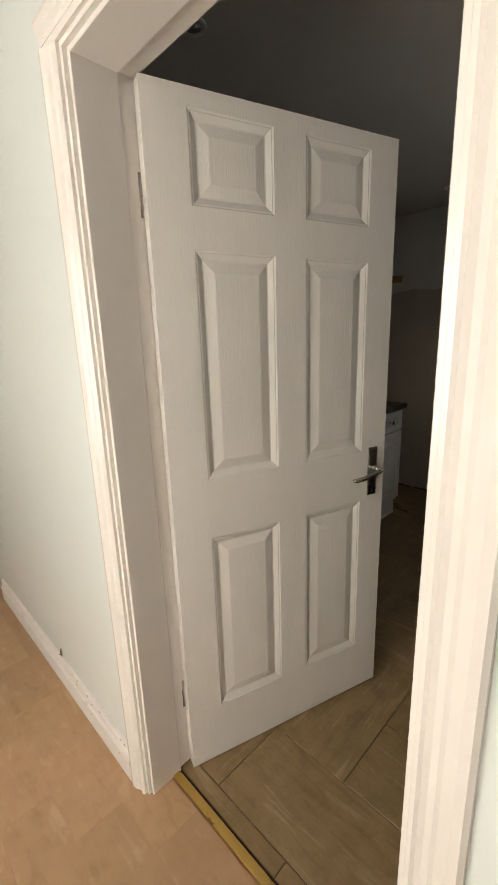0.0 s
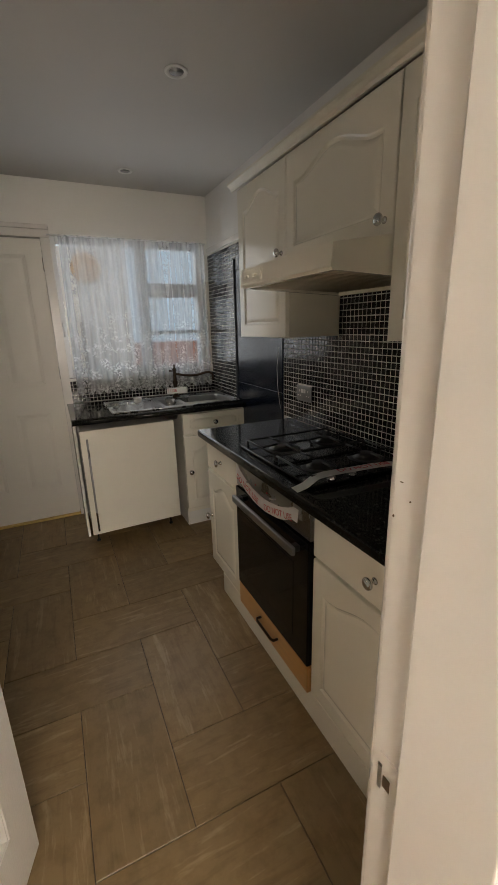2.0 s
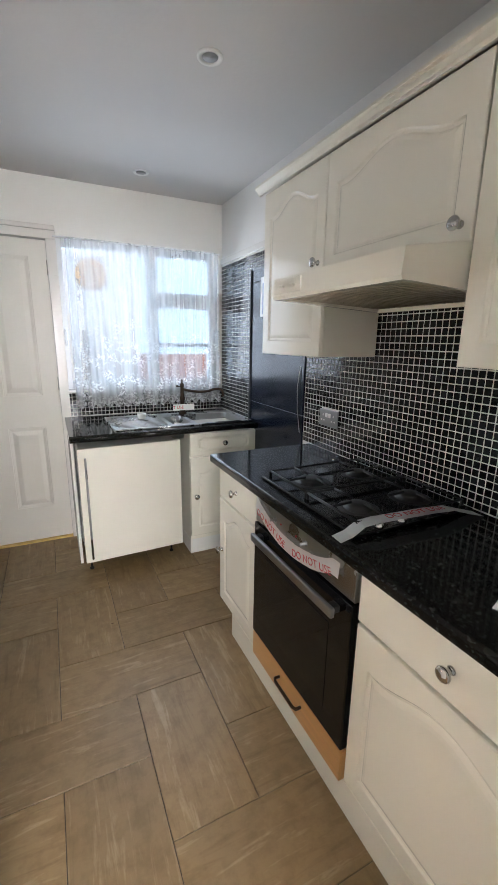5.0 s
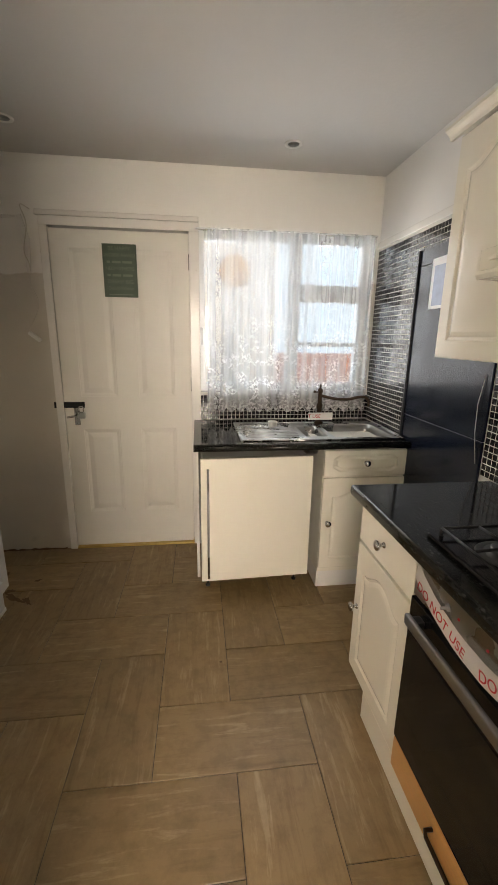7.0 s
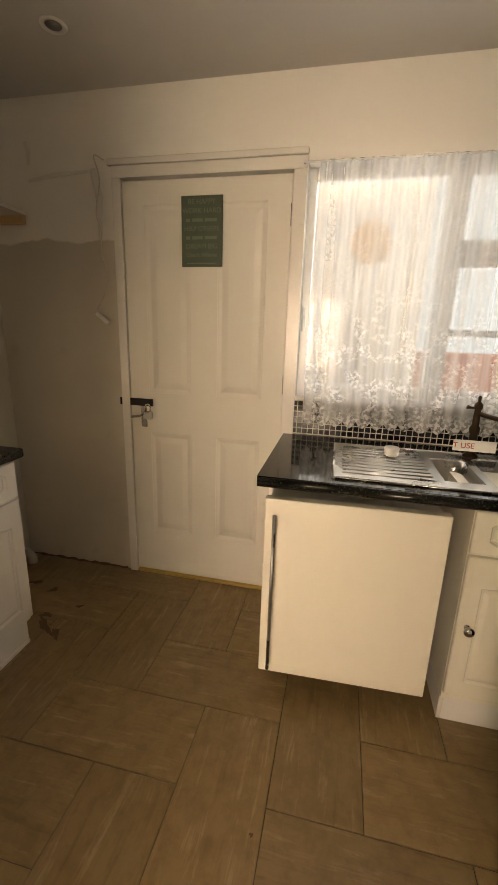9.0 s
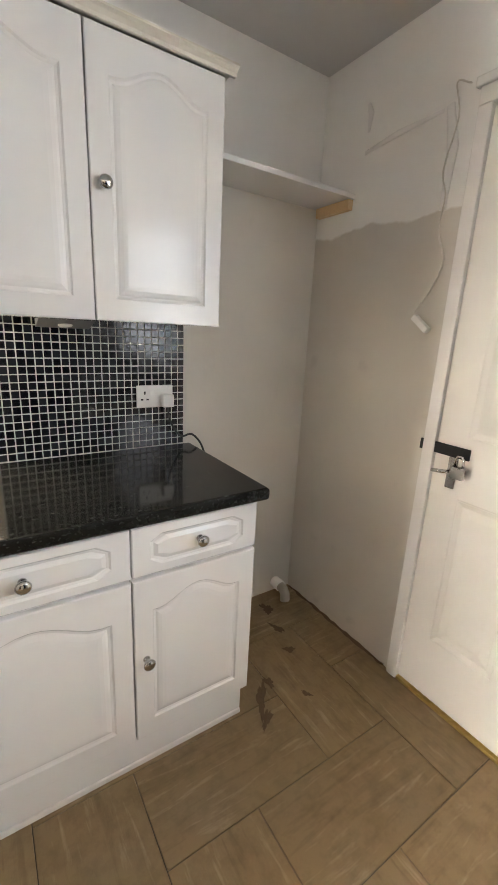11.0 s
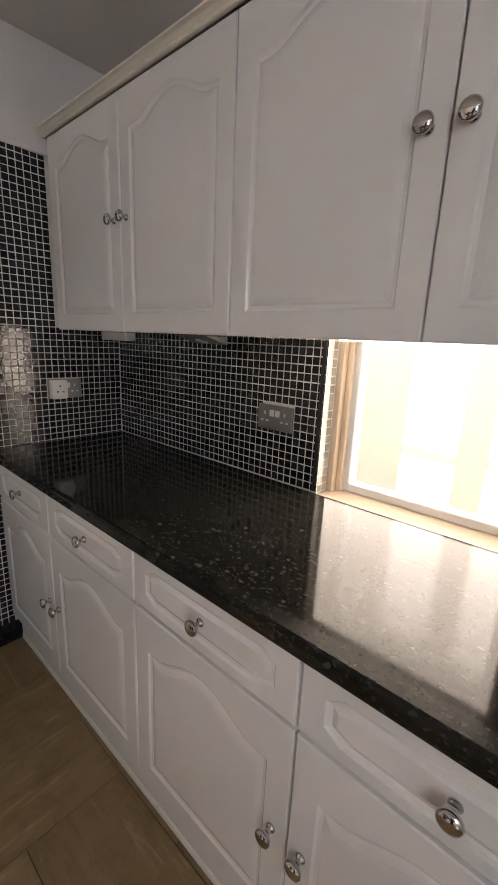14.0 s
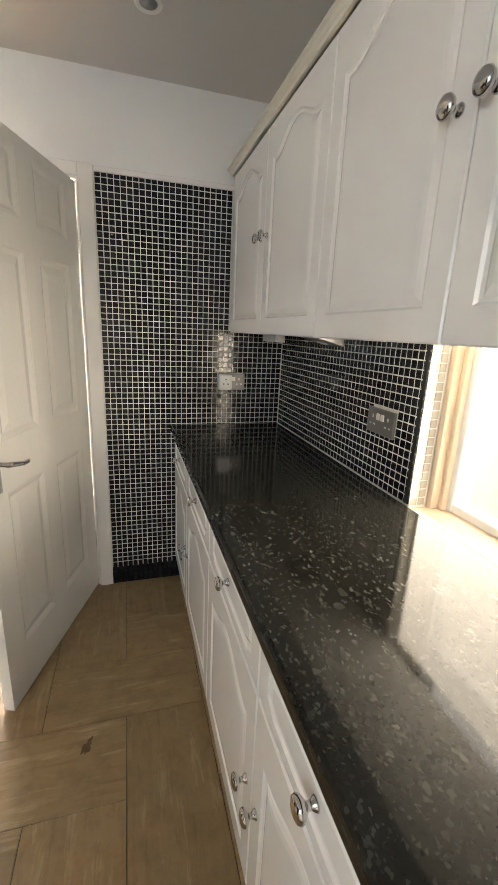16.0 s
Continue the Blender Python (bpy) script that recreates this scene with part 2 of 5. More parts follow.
def lace_mat():
    """Sheer net with woven floral patches, denser in the hem's border."""
    m = bpy.data.materials.new("white_lace_net")
    m.use_nodes = True
    t = m.node_tree
    n, l = t.nodes, t.links
    p = n["Principled BSDF"]
    co = n.new("ShaderNodeTexCoord")
    mp = n.new("ShaderNodeMapping")
    mp.inputs["Scale"].default_value = (1, 0.2, 1)
    l.new(co.outputs["Object"], mp.inputs[0])
    vo = n.new("ShaderNodeTexVoronoi")
    vo.inputs["Scale"].default_value = 26
    ns = n.new("ShaderNodeTexNoise")
    ns.inputs["Scale"].default_value, ns.inputs["Detail"].default_value = 62, 4
    patch = n.new("ShaderNodeTexNoise")
    patch.inputs["Scale"].default_value, patch.inputs["Detail"].default_value = 13, 2
    for q in (vo, ns, patch):
        l.new(mp.outputs[0], q.inputs["Vector"])
    r = n.new("ShaderNodeMapRange")
    r.inputs[1].default_value, r.inputs[2].default_value = 0.47, 0.55
    l.new(ns.outputs[0], r.inputs[0])
    rp = n.new("ShaderNodeMapRange")
    rp.inputs[1].default_value, rp.inputs[2].default_value = 0.46, 0.60
    l.new(patch.outputs[0], rp.inputs[0])
    flower = n.new("ShaderNodeMath")
    flower.operation = 'MULTIPLY'
    l.new(r.outputs[0], flower.inputs[0])
    l.new(rp.outputs[0], flower.inputs[1])
    sx = n.new("ShaderNodeSeparateXYZ")
    l.new(co.outputs["Object"], sx.inputs[0])
    hem = n.new("ShaderNodeMapRange")
    hem.inputs[1].default_value, hem.inputs[2].default_value = 0.10, 0.04
    l.new(sx.outputs[2], hem.inputs[0])
    low = n.new("ShaderNodeMapRange")
    low.inputs[1].default_value, low.inputs[2].default_value = 0.62, 0.22
    low.inputs[3].default_value = 0.10
    l.new(sx.outputs[2], low.inputs[0])
    faded = n.new("ShaderNodeMath")
    faded.operation = 'MULTIPLY'
    l.new(flower.outputs[0], faded.inputs[0])
    l.new(low.outputs[0], faded.inputs[1])
    flower = faded
    lace = n.new("ShaderNodeMath")
    lace.operation = 'MULTIPLY'
    l.new(hem.outputs[0], lace.inputs[0])
    l.new(r.outputs[0], lace.inputs[1])
    top = n.new("ShaderNodeMath")
    top.operation = 'MAXIMUM'
    l.new(flower.outputs[0], top.inputs[0])
    l.new(lace.outputs[0], top.inputs[1])
    f = n.new("ShaderNodeMapRange")
    f.inputs[4].default_value = 0.94
    l.new(top.outputs[0], f.inputs[0])
    gather = n.new("ShaderNodeTexNoise")              # the net hangs denser where it is gathered
    gm = n.new("ShaderNodeMapping")
    gm.inputs["Scale"].default_value = (17, 0, 0.5)
    gather.inputs["Scale"].default_value, gather.inputs["Detail"].default_value = 1.0, 2
    l.new(co.outputs["Object"], gm.inputs[0])
    l.new(gm.outputs[0], gather.inputs["Vector"])
    gr = n.new("ShaderNodeMapRange")
    gr.inputs[1].default_value, gr.inputs[2].default_value = 0.36, 0.66
    gr.inputs[3].default_value, gr.inputs[4].default_value = 0.22, 0.72
    l.new(gather.outputs[0], gr.inputs[0])
    l.new(gr.outputs[0], f.inputs[3])
    tr, di, tl, a, b = (n.new("ShaderNodeBsdfTransparent"), n.new("ShaderNodeBsdfDiffuse"), n.new("ShaderNodeBsdfTranslucent"),
                        n.new("ShaderNodeMixShader"), n.new("ShaderNodeMixShader"))
    di.inputs[0].default_value = tl.inputs[0].default_value = (0.84, 0.84, 0.84, 1)
    a.inputs[0].default_value = 0.5
    l.new(di.outputs[0], a.inputs[1])
    l.new(tl.outputs[0], a.inputs[2])
    l.new(f.outputs[0], b.inputs[0])
    l.new(tr.outputs[0], b.inputs[1])
    l.new(a.outputs[0], b.inputs[2])
    l.new(b.outputs[0], n["Material Output"].inputs[0])
    return m


def stained_wall_mat(name, upper, lower, height):
    """Plaster painted in one colour up to a ragged line and another above, scuffed and patched."""
    m = mat(name, lower, 0.62, var=0.11, scale=3, bump=0.3, bscale=30, grime=tuple(c * 0.86 for c in lower), grime_at=0.63)
    t = m.node_tree
    n, l = t.nodes, t.links
    p = n["Principled BSDF"]
    old = p.inputs["Base Color"].links[0].from_socket
    co = n.new("ShaderNodeTexCoord")
    sx = n.new("ShaderNodeSeparateXYZ")
    ns = n.new("ShaderNodeTexNoise")
    ns.inputs["Scale"].default_value, ns.inputs["Detail"].default_value = 5, 4
    l.new(co.outputs["Object"], ns.inputs[0])
    l.new(co.outputs["Object"], sx.inputs[0])
    ad = n.new("ShaderNodeMath")
    ad.operation = 'MULTIPLY_ADD'
    ad.inputs[1].default_value = 0.10
    l.new(ns.outputs[0], ad.inputs[0])
    l.new(sx.outputs[2], ad.inputs[2])
    r = n.new("ShaderNodeMapRange")
    r.inputs[1].default_value, r.inputs[2].default_value = height + 0.045, height + 0.055
    l.new(ad.outputs[0], r.inputs[0])
    mx = n.new("ShaderNodeMixRGB")
    mx.inputs[2].default_value = (*upper, 1)
    l.new(r.outputs[0], mx.inputs[0])
    l.new(old, mx.inputs[1])
    l.new(mx.outputs[0], p.inputs["Base Color"])
    return m


WALL = mat("white_wall_paint", (0.76, 0.74, 0.71), 0.55, var=0.04, scale=2.5, bump=0.18, bscale=60)
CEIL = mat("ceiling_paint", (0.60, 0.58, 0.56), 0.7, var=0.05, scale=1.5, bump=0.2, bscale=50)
ALCOVE_L = stained_wall_mat("patched_side_wall_paint", (0.84, 0.82, 0.78), (0.66, 0.625, 0.565), 1.93)
ALCOVE = stained_wall_mat("patched_wall_paint", (0.84, 0.82, 0.78), (0.62, 0.575, 0.505), 1.80)
MINT = mat("pale_mint_gloss_paint", (0.73, 0.78, 0.76), 0.2, var=0.02, scale=2, bump=0.03, bscale=40)
GLOSS = mat("white_gloss_paint", (0.80, 0.77, 0.73), 0.17, var=0.04, scale=5, bump=0.05, bscale=25)
WORN = mat("chipped_white_gloss", (0.80, 0.77, 0.73), 0.2, var=0.05, scale=6, bump=0.1, bscale=40, grime=(0.24, 0.19, 0.15), grime_at=0.74)
SKIRT = mat("chipped_skirting_paint", (0.80, 0.78, 0.76), 0.3, var=0.06, scale=8, bump=0.2, bscale=40, grime=(0.36, 0.31, 0.27), grime_at=0.66)
DOORP = mat("white_door_paint", (0.80, 0.78, 0.74), 0.24, var=0.03, scale=4, bump=0.16, bscale=30, stretch=(7, 7, 0.9))
BACKP = mat("cream_door_paint", (0.78, 0.745, 0.68), 0.38, var=0.04, scale=4, bump=0.06, bscale=40)
CREAM = mat("cream_cabinet_gloss", (0.83, 0.79, 0.69), 0.13, var=0.025, scale=3, bump=0.02, bscale=30)
WHITE = mat("white_cabinet_gloss", (0.80, 0.79, 0.77), 0.13, var=0.025, scale=3, bump=0.02, bscale=30)
TRIMC = mat("yellowed_cornice", (0.77, 0.73, 0.63), 0.35, var=0.06, scale=6, bump=0.05)
CHROME = mat("chrome", (0.56, 0.555, 0.55), 0.07, 1.0, var=0.05, bump=0.0)
STEEL = mat("brushed_steel", (0.38, 0.375, 0.36), 0.27, 1.0, var=0.05, scale=6, bump=0.02, bscale=60)
GREY = mat("grey_metal_plate", (0.30, 0.30, 0.30), 0.35, 0.8, var=0.08, bump=0.03)
IVORY = mat("white_plastic", (0.78, 0.77, 0.74), 0.35, var=0.03, bump=0.0)
BLACKPL = mat("black_plastic", (0.012, 0.012, 0.013), 0.35, var=0.2, bump=0.03)
BLACKGL = mat("black_oven_glass", (0.006, 0.006, 0.007), 0.06, var=0.1, bump=0.0)
ENAMEL = mat("black_enamel", (0.010, 0.010, 0.011), 0.12, var=0.2, bump=0.03)
IRON = mat("cast_iron", (0.010, 0.010, 0.010), 0.5, 0.0, var=0.3, bump=0.2, bscale=200)
BURN = mat("burner_cap", (0.035, 0.034, 0.033), 0.4, 0.4, var=0.2, bump=0.1)
PEACH = mat("peach_timber", (0.76, 0.62, 0.46), 0.42, var=0.07, scale=6, bump=0.06, stretch=(9, 9, 1))
SILLB = mat("dull_brass_sill", (0.62, 0.44, 0.16), 0.36, 0.9, var=0.2, scale=12, bump=0.1, bscale=80)
DARKST = mat("dark_steel_bar", (0.27, 0.27, 0.27), 0.28, 0.9, var=0.1, bump=0.02)
OAK = mat("oak_veneer", (0.52, 0.27, 0.095), 0.4, var=0.22, scale=6, bump=0.1, bscale=60, stretch=(1, 16, 16))
BRASS = mat("brass_strip", (0.72, 0.50, 0.16), 0.28, 1.0, var=0.12, scale=12, bump=0.1, bscale=80)
BRONZE = mat("bronze_tap", (0.05, 0.032, 0.021), 0.28, 1.0, var=0.2, bump=0.04)
TAPE = mat("white_paper_tape", (0.80, 0.79, 0.77), 0.55, var=0.03, bump=0.08, bscale=30)
RED = mat("red_print", (0.55, 0.02, 0.04), 0.5, var=0.05, bump=0.0)
PAPER = mat("paper_sheet", (0.80, 0.80, 0.80), 0.7, var=0.03, bump=0.03)
INK = mat("grey_ink", (0.25, 0.25, 0.27), 0.7, var=0.05, bump=0.0)
BLUEINK = mat("blue_photo_print", (0.28, 0.33, 0.48), 0.35, var=0.35, scale=22, bump=0.0)
GREENP = mat("green_sign_board", (0.06, 0.085, 0.055), 0.5, var=0.25, scale=18, bump=0.1)
GREENL = mat("pale_green_lettering", (0.125, 0.155, 0.105), 0.5, var=0.1, bump=0.0)
GROUT = mat("pale_grout", (0.62, 0.60, 0.55), 0.8, var=0.12, scale=12, bump=0.2, bscale=200)
MOSA = mosaic_mat("black_mosaic_joined", True)
MOSB = mosaic_mat("black_mosaic", False)
# black reveal tiles coloured tan, standing for the window's reflection in them
MOSREFL = mosaic_mat("mosaic_painted_reflection", False, (0.34, 0.31, 0.26), (0.46, 0.43, 0.36))
NAVY = mat("black_gloss_panel", (0.008, 0.012, 0.024), 0.17, var=0.15, scale=3, bump=0.02, bscale=20)
TOP = worktop_mat()
FLOORT = stone_mat("brown_stone_tile", (0.280, 0.192, 0.094), (0.385, 0.285, 0.165), (0.228, 0.150, 0.070), 0.38, streak=(1.5, 12, 12))
FLOORG = mat("dark_floor_joint", (0.06, 0.044, 0.03), 0.8, var=0.2, bump=0.1, grime=(0.10, 0.07, 0.042), grime_at=0.5)
HALLT = stone_mat("beech_block_vinyl", (0.52, 0.33, 0.185), (0.58, 0.39, 0.23), (0.46, 0.285, 0.155), 0.32, streak=(3, 9, 9), blotch=0.2, tones=(0.87, 1.07))
HALLG = mat("hall_floor_joint", (0.47, 0.30, 0.17), 0.6, var=0.2, bump=0.1)
FILTER = mat("greasy_metal_mesh", (0.52, 0.46, 0.36), 0.45, 0.3, var=0.3, scale=9, bump=0.5, bscale=300)
PINE = mat("pale_pine", (0.66, 0.46, 0.25), 0.45, var=0.12, scale=6, bump=0.08, stretch=(9, 9, 1))
UPVC = mat("white_window_frame", (0.80, 0.80, 0.80), 0.25, var=0.02, bump=0.0)
GLASS = glass_mat()
LACE = lace_mat()
DIRT = mat("brown_floor_dirt", (0.13, 0.08, 0.04), 0.8, var=0.3, scale=30, bump=0.4, bscale=120)
CABLE = mat("grey_cable", (0.42, 0.39, 0.34), 0.5, var=0.1, bump=0.0)
OLDWIRE = mat("painted_over_cable", (0.62, 0.58, 0.52), 0.5, var=0.15, scale=20, bump=0.0)
RUBBER = mat("black_cable", (0.02, 0.02, 0.02), 0.5, bump=0.0)
STRAW = mat("woven_straw", (0.62, 0.40, 0.20), 0.7, var=0.25, scale=25, bump=0.3)
BRICKM = mat("red_garden_wall", (0.40, 0.19, 0.13), 0.8, var=0.25, scale=9, bump=0.3)
PAVE = mat("garden_paving", (0.42, 0.40, 0.37), 0.8, var=0.15, scale=4, bump=0.2)
RENDER = mat("outhouse_white_paint", (0.78, 0.75, 0.68), 0.6, var=0.05, scale=3, bump=0.15)
BACKDROP_B = glow("sky_glow_back", (0.60, 0.80, 1.0), SKY_BACK)
BACKDROP_L = glow("sky_glow_left", (1.0, 0.94, 0.82), SKY_LEFT)
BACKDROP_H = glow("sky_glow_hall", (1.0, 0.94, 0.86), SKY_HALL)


for dark in (BLACKGL, ENAMEL, NAVY, IRON):
    dark.node_tree.nodes["Principled BSDF"].inputs["Specular IOR Level"].default_value = 0.3


# ---- building helpers ----
def eased(points, n=5):
    """More points along a smooth line through the given ones."""
    p = [Vector(q) for q in points]
    p = [p[0] * 2 - p[1]] + p + [p[-1] * 2 - p[-2]]
    out = []
    for a, b, c, d in zip(p, p[1:], p[2:], p[3:]):
        for i in range(n):
            u = i / n
            out.append(0.5 * (2 * b + (c - a) * u + (2 * a - 5 * b + 4 * c - d) * u * u + (3 * b - a - 3 * c + d) * u ** 3))
    return out + [p[-2]]


def finish(bm, smooth=False):
    bmesh.ops.recalc_face_normals(bm, faces=bm.faces)
    for f in bm.faces:
        f.smooth = smooth
    return bm


def mesh_of(name, bm, material):
    me = bpy.data.meshes.new(name)
    bm.to_mesh(me)
    bm.free()
    if material:
        me.materials.append(material)
    return me


def part(name, bm, material, parent, label="", at=None):
    ob = new(name, mesh_of(name, bm, material))
    ob.parent = parent
    if at is not None:
        ob.matrix_basis = at
    if label:
        tagged(ob, label)
    return ob


def solo(name, bm, material, label="", category="", group="", kind="", at=None):
    ob = new(name, mesh_of(name, bm, material))
    if at is not None:
        ob.matrix_basis = at
    return tagged(ob, label, category, group, kind)


def thing(name, at, label, category, group="", kind=""):
    ob = new(name)
    ob.empty_display_size = 0.1
    ob.matrix_basis = at
    return tagged(ob, label, category, group, kind)


def box(x0, x1, y0, y1, z0, z1, bev=0.0, bm=None, seg=2):
    """A box, its edges rounded by bev, added to bm."""
    own = bmesh.new()
    bmesh.ops.create_cube(own, size=1)
    for v in own.verts:
        v.co = ((x0 + x1) / 2 + v.co.x * (x1 - x0), (y0 + y1) / 2 + v.co.y * (y1 - y0), (z0 + z1) / 2 + v.co.z * (z1 - z0))
    if bev:
        bmesh.ops.bevel(own, geom=own.edges[:], offset=bev, segments=seg, affect='EDGES', profile=0.5)
    if bm is None:
        return finish(own)
    me = bpy.data.meshes.new("tmp")
    own.to_mesh(me)
    own.free()
    bm.from_mesh(me)
    bpy.data.meshes.remove(me)
    return bm


def lathe(profile, seg=24, at=None):
    """A turned body round z from (radius, height) pairs."""
    bm = bmesh.new()
    rings = []
    for r, z in profile:
        rings.append([bm.verts.new((r * math.cos(2 * math.pi * i / seg), r * math.sin(2 * math.pi * i / seg), z)) for i in range(seg)])
    for a, b in zip(rings, rings[1:]):
        for i in range(seg):
            bm.faces.new((a[i], a[(i + 1) % seg], b[(i + 1) % seg], b[i]))
    bm.faces.new(rings[0][::-1])
    bm.faces.new(rings[-1])
    if at is not None:
        bmesh.ops.transform(bm, matrix=at, verts=bm.verts)
    return finish(bm, True)


def tube(points, r, seg=8, closed=False, bm=None):
    """A round bar along points; r is one radius or one for each point."""
    bm = bm or bmesh.new()
    pts = [Vector(p) for p in points]
    rad = r if isinstance(r, (list, tuple)) else [r] * len(pts)
    rings, up = [], None
    for i, p in enumerate(pts):
        d = (pts[min(i + 1, len(pts) - 1)] - pts[max(i - 1, 0)]).normalized()
        if up is None:
            up = d.orthogonal().normalized()
        up = (up - d * up.dot(d)).normalized()
        side = d.cross(up)
        rings.append([bm.verts.new(p + rad[i] * (math.cos(2 * math.pi * k / seg) * up + math.sin(2 * math.pi * k / seg) * side)) for k in range(seg)])
    for a, b in zip(rings, rings[1:]):
        for k in range(seg):
            bm.faces.new((a[k], a[(k + 1) % seg], b[(k + 1) % seg], b[k]))
    bm.faces.new(rings[0][::-1])
    bm.faces.new(rings[-1])
    return finish(bm, True)


def sweep(profile, path_z0, path_z1, bm=None):
    """A straight moulding: a closed (x, y) outline drawn up from z0 to z1."""
    bm = bm or bmesh.new()
    a = [bm.verts.new((x, y, path_z0)) for x, y in profile]
    b = [bm.verts.new((x, y, path_z1)) for x, y in profile]
    n = len(profile)
    for i in range(n):
        bm.faces.new((a[i], a[(i + 1) % n], b[(i + 1) % n], b[i]))
    bm.faces.new(a[::-1])
    bm.faces.new(b)
    return finish(bm)


def wall_with_hole(x0, x1, z0, z1, t, holes):
    """A wall in x and z, t thick towards +y from 0, cut by rectangles (x0, x1, z0, z1)."""
    xs = sorted({x0, x1, *[h[0] for h in holes], *[h[1] for h in holes]})
    zs = sorted({z0, z1, *[h[2] for h in holes], *[h[3] for h in holes]})
    bm = bmesh.new()
    vs = {}

    def v(i, j, k):
        key = (i, j, k)
        if key not in vs:
            vs[key] = bm.verts.new((xs[i], k * t, zs[j]))
        return vs[key]

    solid = {}
    for i in range(len(xs) - 1):
        for j in range(len(zs) - 1):
            cx, cz = (xs[i] + xs[i + 1]) / 2, (zs[j] + zs[j + 1]) / 2
            solid[i, j] = not any(h[0] < cx < h[1] and h[2] < cz < h[3] for h in holes)
    for (i, j), s in solid.items():
        if not s:
            continue
        for k in (0, 1):
            bm.faces.new((v(i, j, k), v(i + 1, j, k), v(i + 1, j + 1, k), v(i, j + 1, k)))
        for di, dj, e in ((-1, 0, ((i, j), (i, j + 1))), (1, 0, ((i + 1, j), (i + 1, j + 1))), (0, -1, ((i, j), (i + 1, j))), (0, 1, ((i, j + 1), (i + 1, j + 1)))):
            if not solid.get((i + di, j + dj), False):
                (a, b), (c, d) = e
                bm.faces.new((v(a, b, 0), v(c, d, 0), v(c, d, 1), v(a, b, 1)))
    return finish(bm)


def arch_loop(x0, x1, z0, z1, rise, inset, n=14):
    """An upright panel outline whose top is a shallow cathedral arch."""
    x0, x1, z0, z1 = x0 + inset, x1 - inset, z0 + inset, z1 - inset
    pts = [(x0, z0), (x1, z0)]
    for i in range(n + 1):
        u = i / n
        s = 0.5 - 0.5 * math.cos(2 * math.pi * min(1, max(0, (u - 0.08) / 0.84)))
        pts.append((x1 + (x0 - x1) * u, z1 - rise * (1 - s ** 0.8)))
    return pts


def eight_loop(x0, x1, z0, z1, cut, inset):
    x0, x1, z0, z1 = x0 + inset, x1 - inset, z0 + inset, z1 - inset
    c, m = cut, (z0 + z1) / 2
    q = (z1 - z0) * 0.28
    return [(x0 + c, z0), (x1 - c, z0), (x1, m - q), (x1, m + q), (x1 - c, z1), (x0 + c, z1), (x0, m + q), (x0, m - q)]


def front_board(w, h, loop, rim, steps, t=0.018, edge=0.003):
    """A cabinet front, x 0..w, z 0..h, its face at y = 0 towards -y, moulded by rings: (inset, depth) from an outline.
    rim: the board's own edge, one point for each point of the outline."""
    bm = bmesh.new()
    n = len(rim)

    def outer(d, y):
        return [bm.verts.new((min(max(x, d), w - d), y, min(max(z, d), h - d))) for x, z in rim]

    rings = [outer(0, t), outer(0, edge), outer(edge, 0)]
    for inset, depth in steps:
        rings.append([bm.verts.new((x, depth, z)) for x, z in loop(inset)])
    for a, b in zip(rings, rings[1:]):
        for i in range(n):
            bm.faces.new((a[i], a[(i + 1) % n], b[(i + 1) % n], b[i]))
    bm.faces.new(rings[-1])
    bm.faces.new(rings[0][::-1])
    return finish(bm)


MOULD = ((0.0, 0.0), (0.005, 0.0045), (0.012, 0.0062), (0.018, 0.0035), (0.028, 0.0008), (0.040, 0.0))


def arched_door(w, h):
    def loop(d):
        return arch_loop(0.055, w - 0.055, 0.06, h - 0.055, min(0.055, w * 0.12), d)
    top = [(x, h) for x, z in loop(0)[2:]]
    top[0], top[-1] = (w, h), (0, h)
    return front_board(w, h, loop, [(0, 0), (w, 0)] + top, MOULD)


def drawer_board(w, h):
    rim = [(0.085, 0), (w - 0.085, 0), (w, 0), (w, h), (w - 0.085, h), (0.085, h), (0, h), (0, 0)]
    return front_board(w, h, lambda d: eight_loop(0.05, w - 0.05, 0.026, h - 0.026, 0.035, d), rim, MOULD[:4] + ((0.024, 0.0008),))


KNOB = ((0.0105, 0.0), (0.011, 0.002), (0.009, 0.005), (0.0065, 0.008), (0.006, 0.014), (0.011, 0.018), (0.0165, 0.022), (0.0185, 0.027), (0.016, 0.032), (0.009, 0.035), (0.002, 0.036))


def knob(parent, x, z):
    return part("knob", lathe(KNOB, 20), CHROME, parent, "chrome knob", pose(x, 0, z, 90))


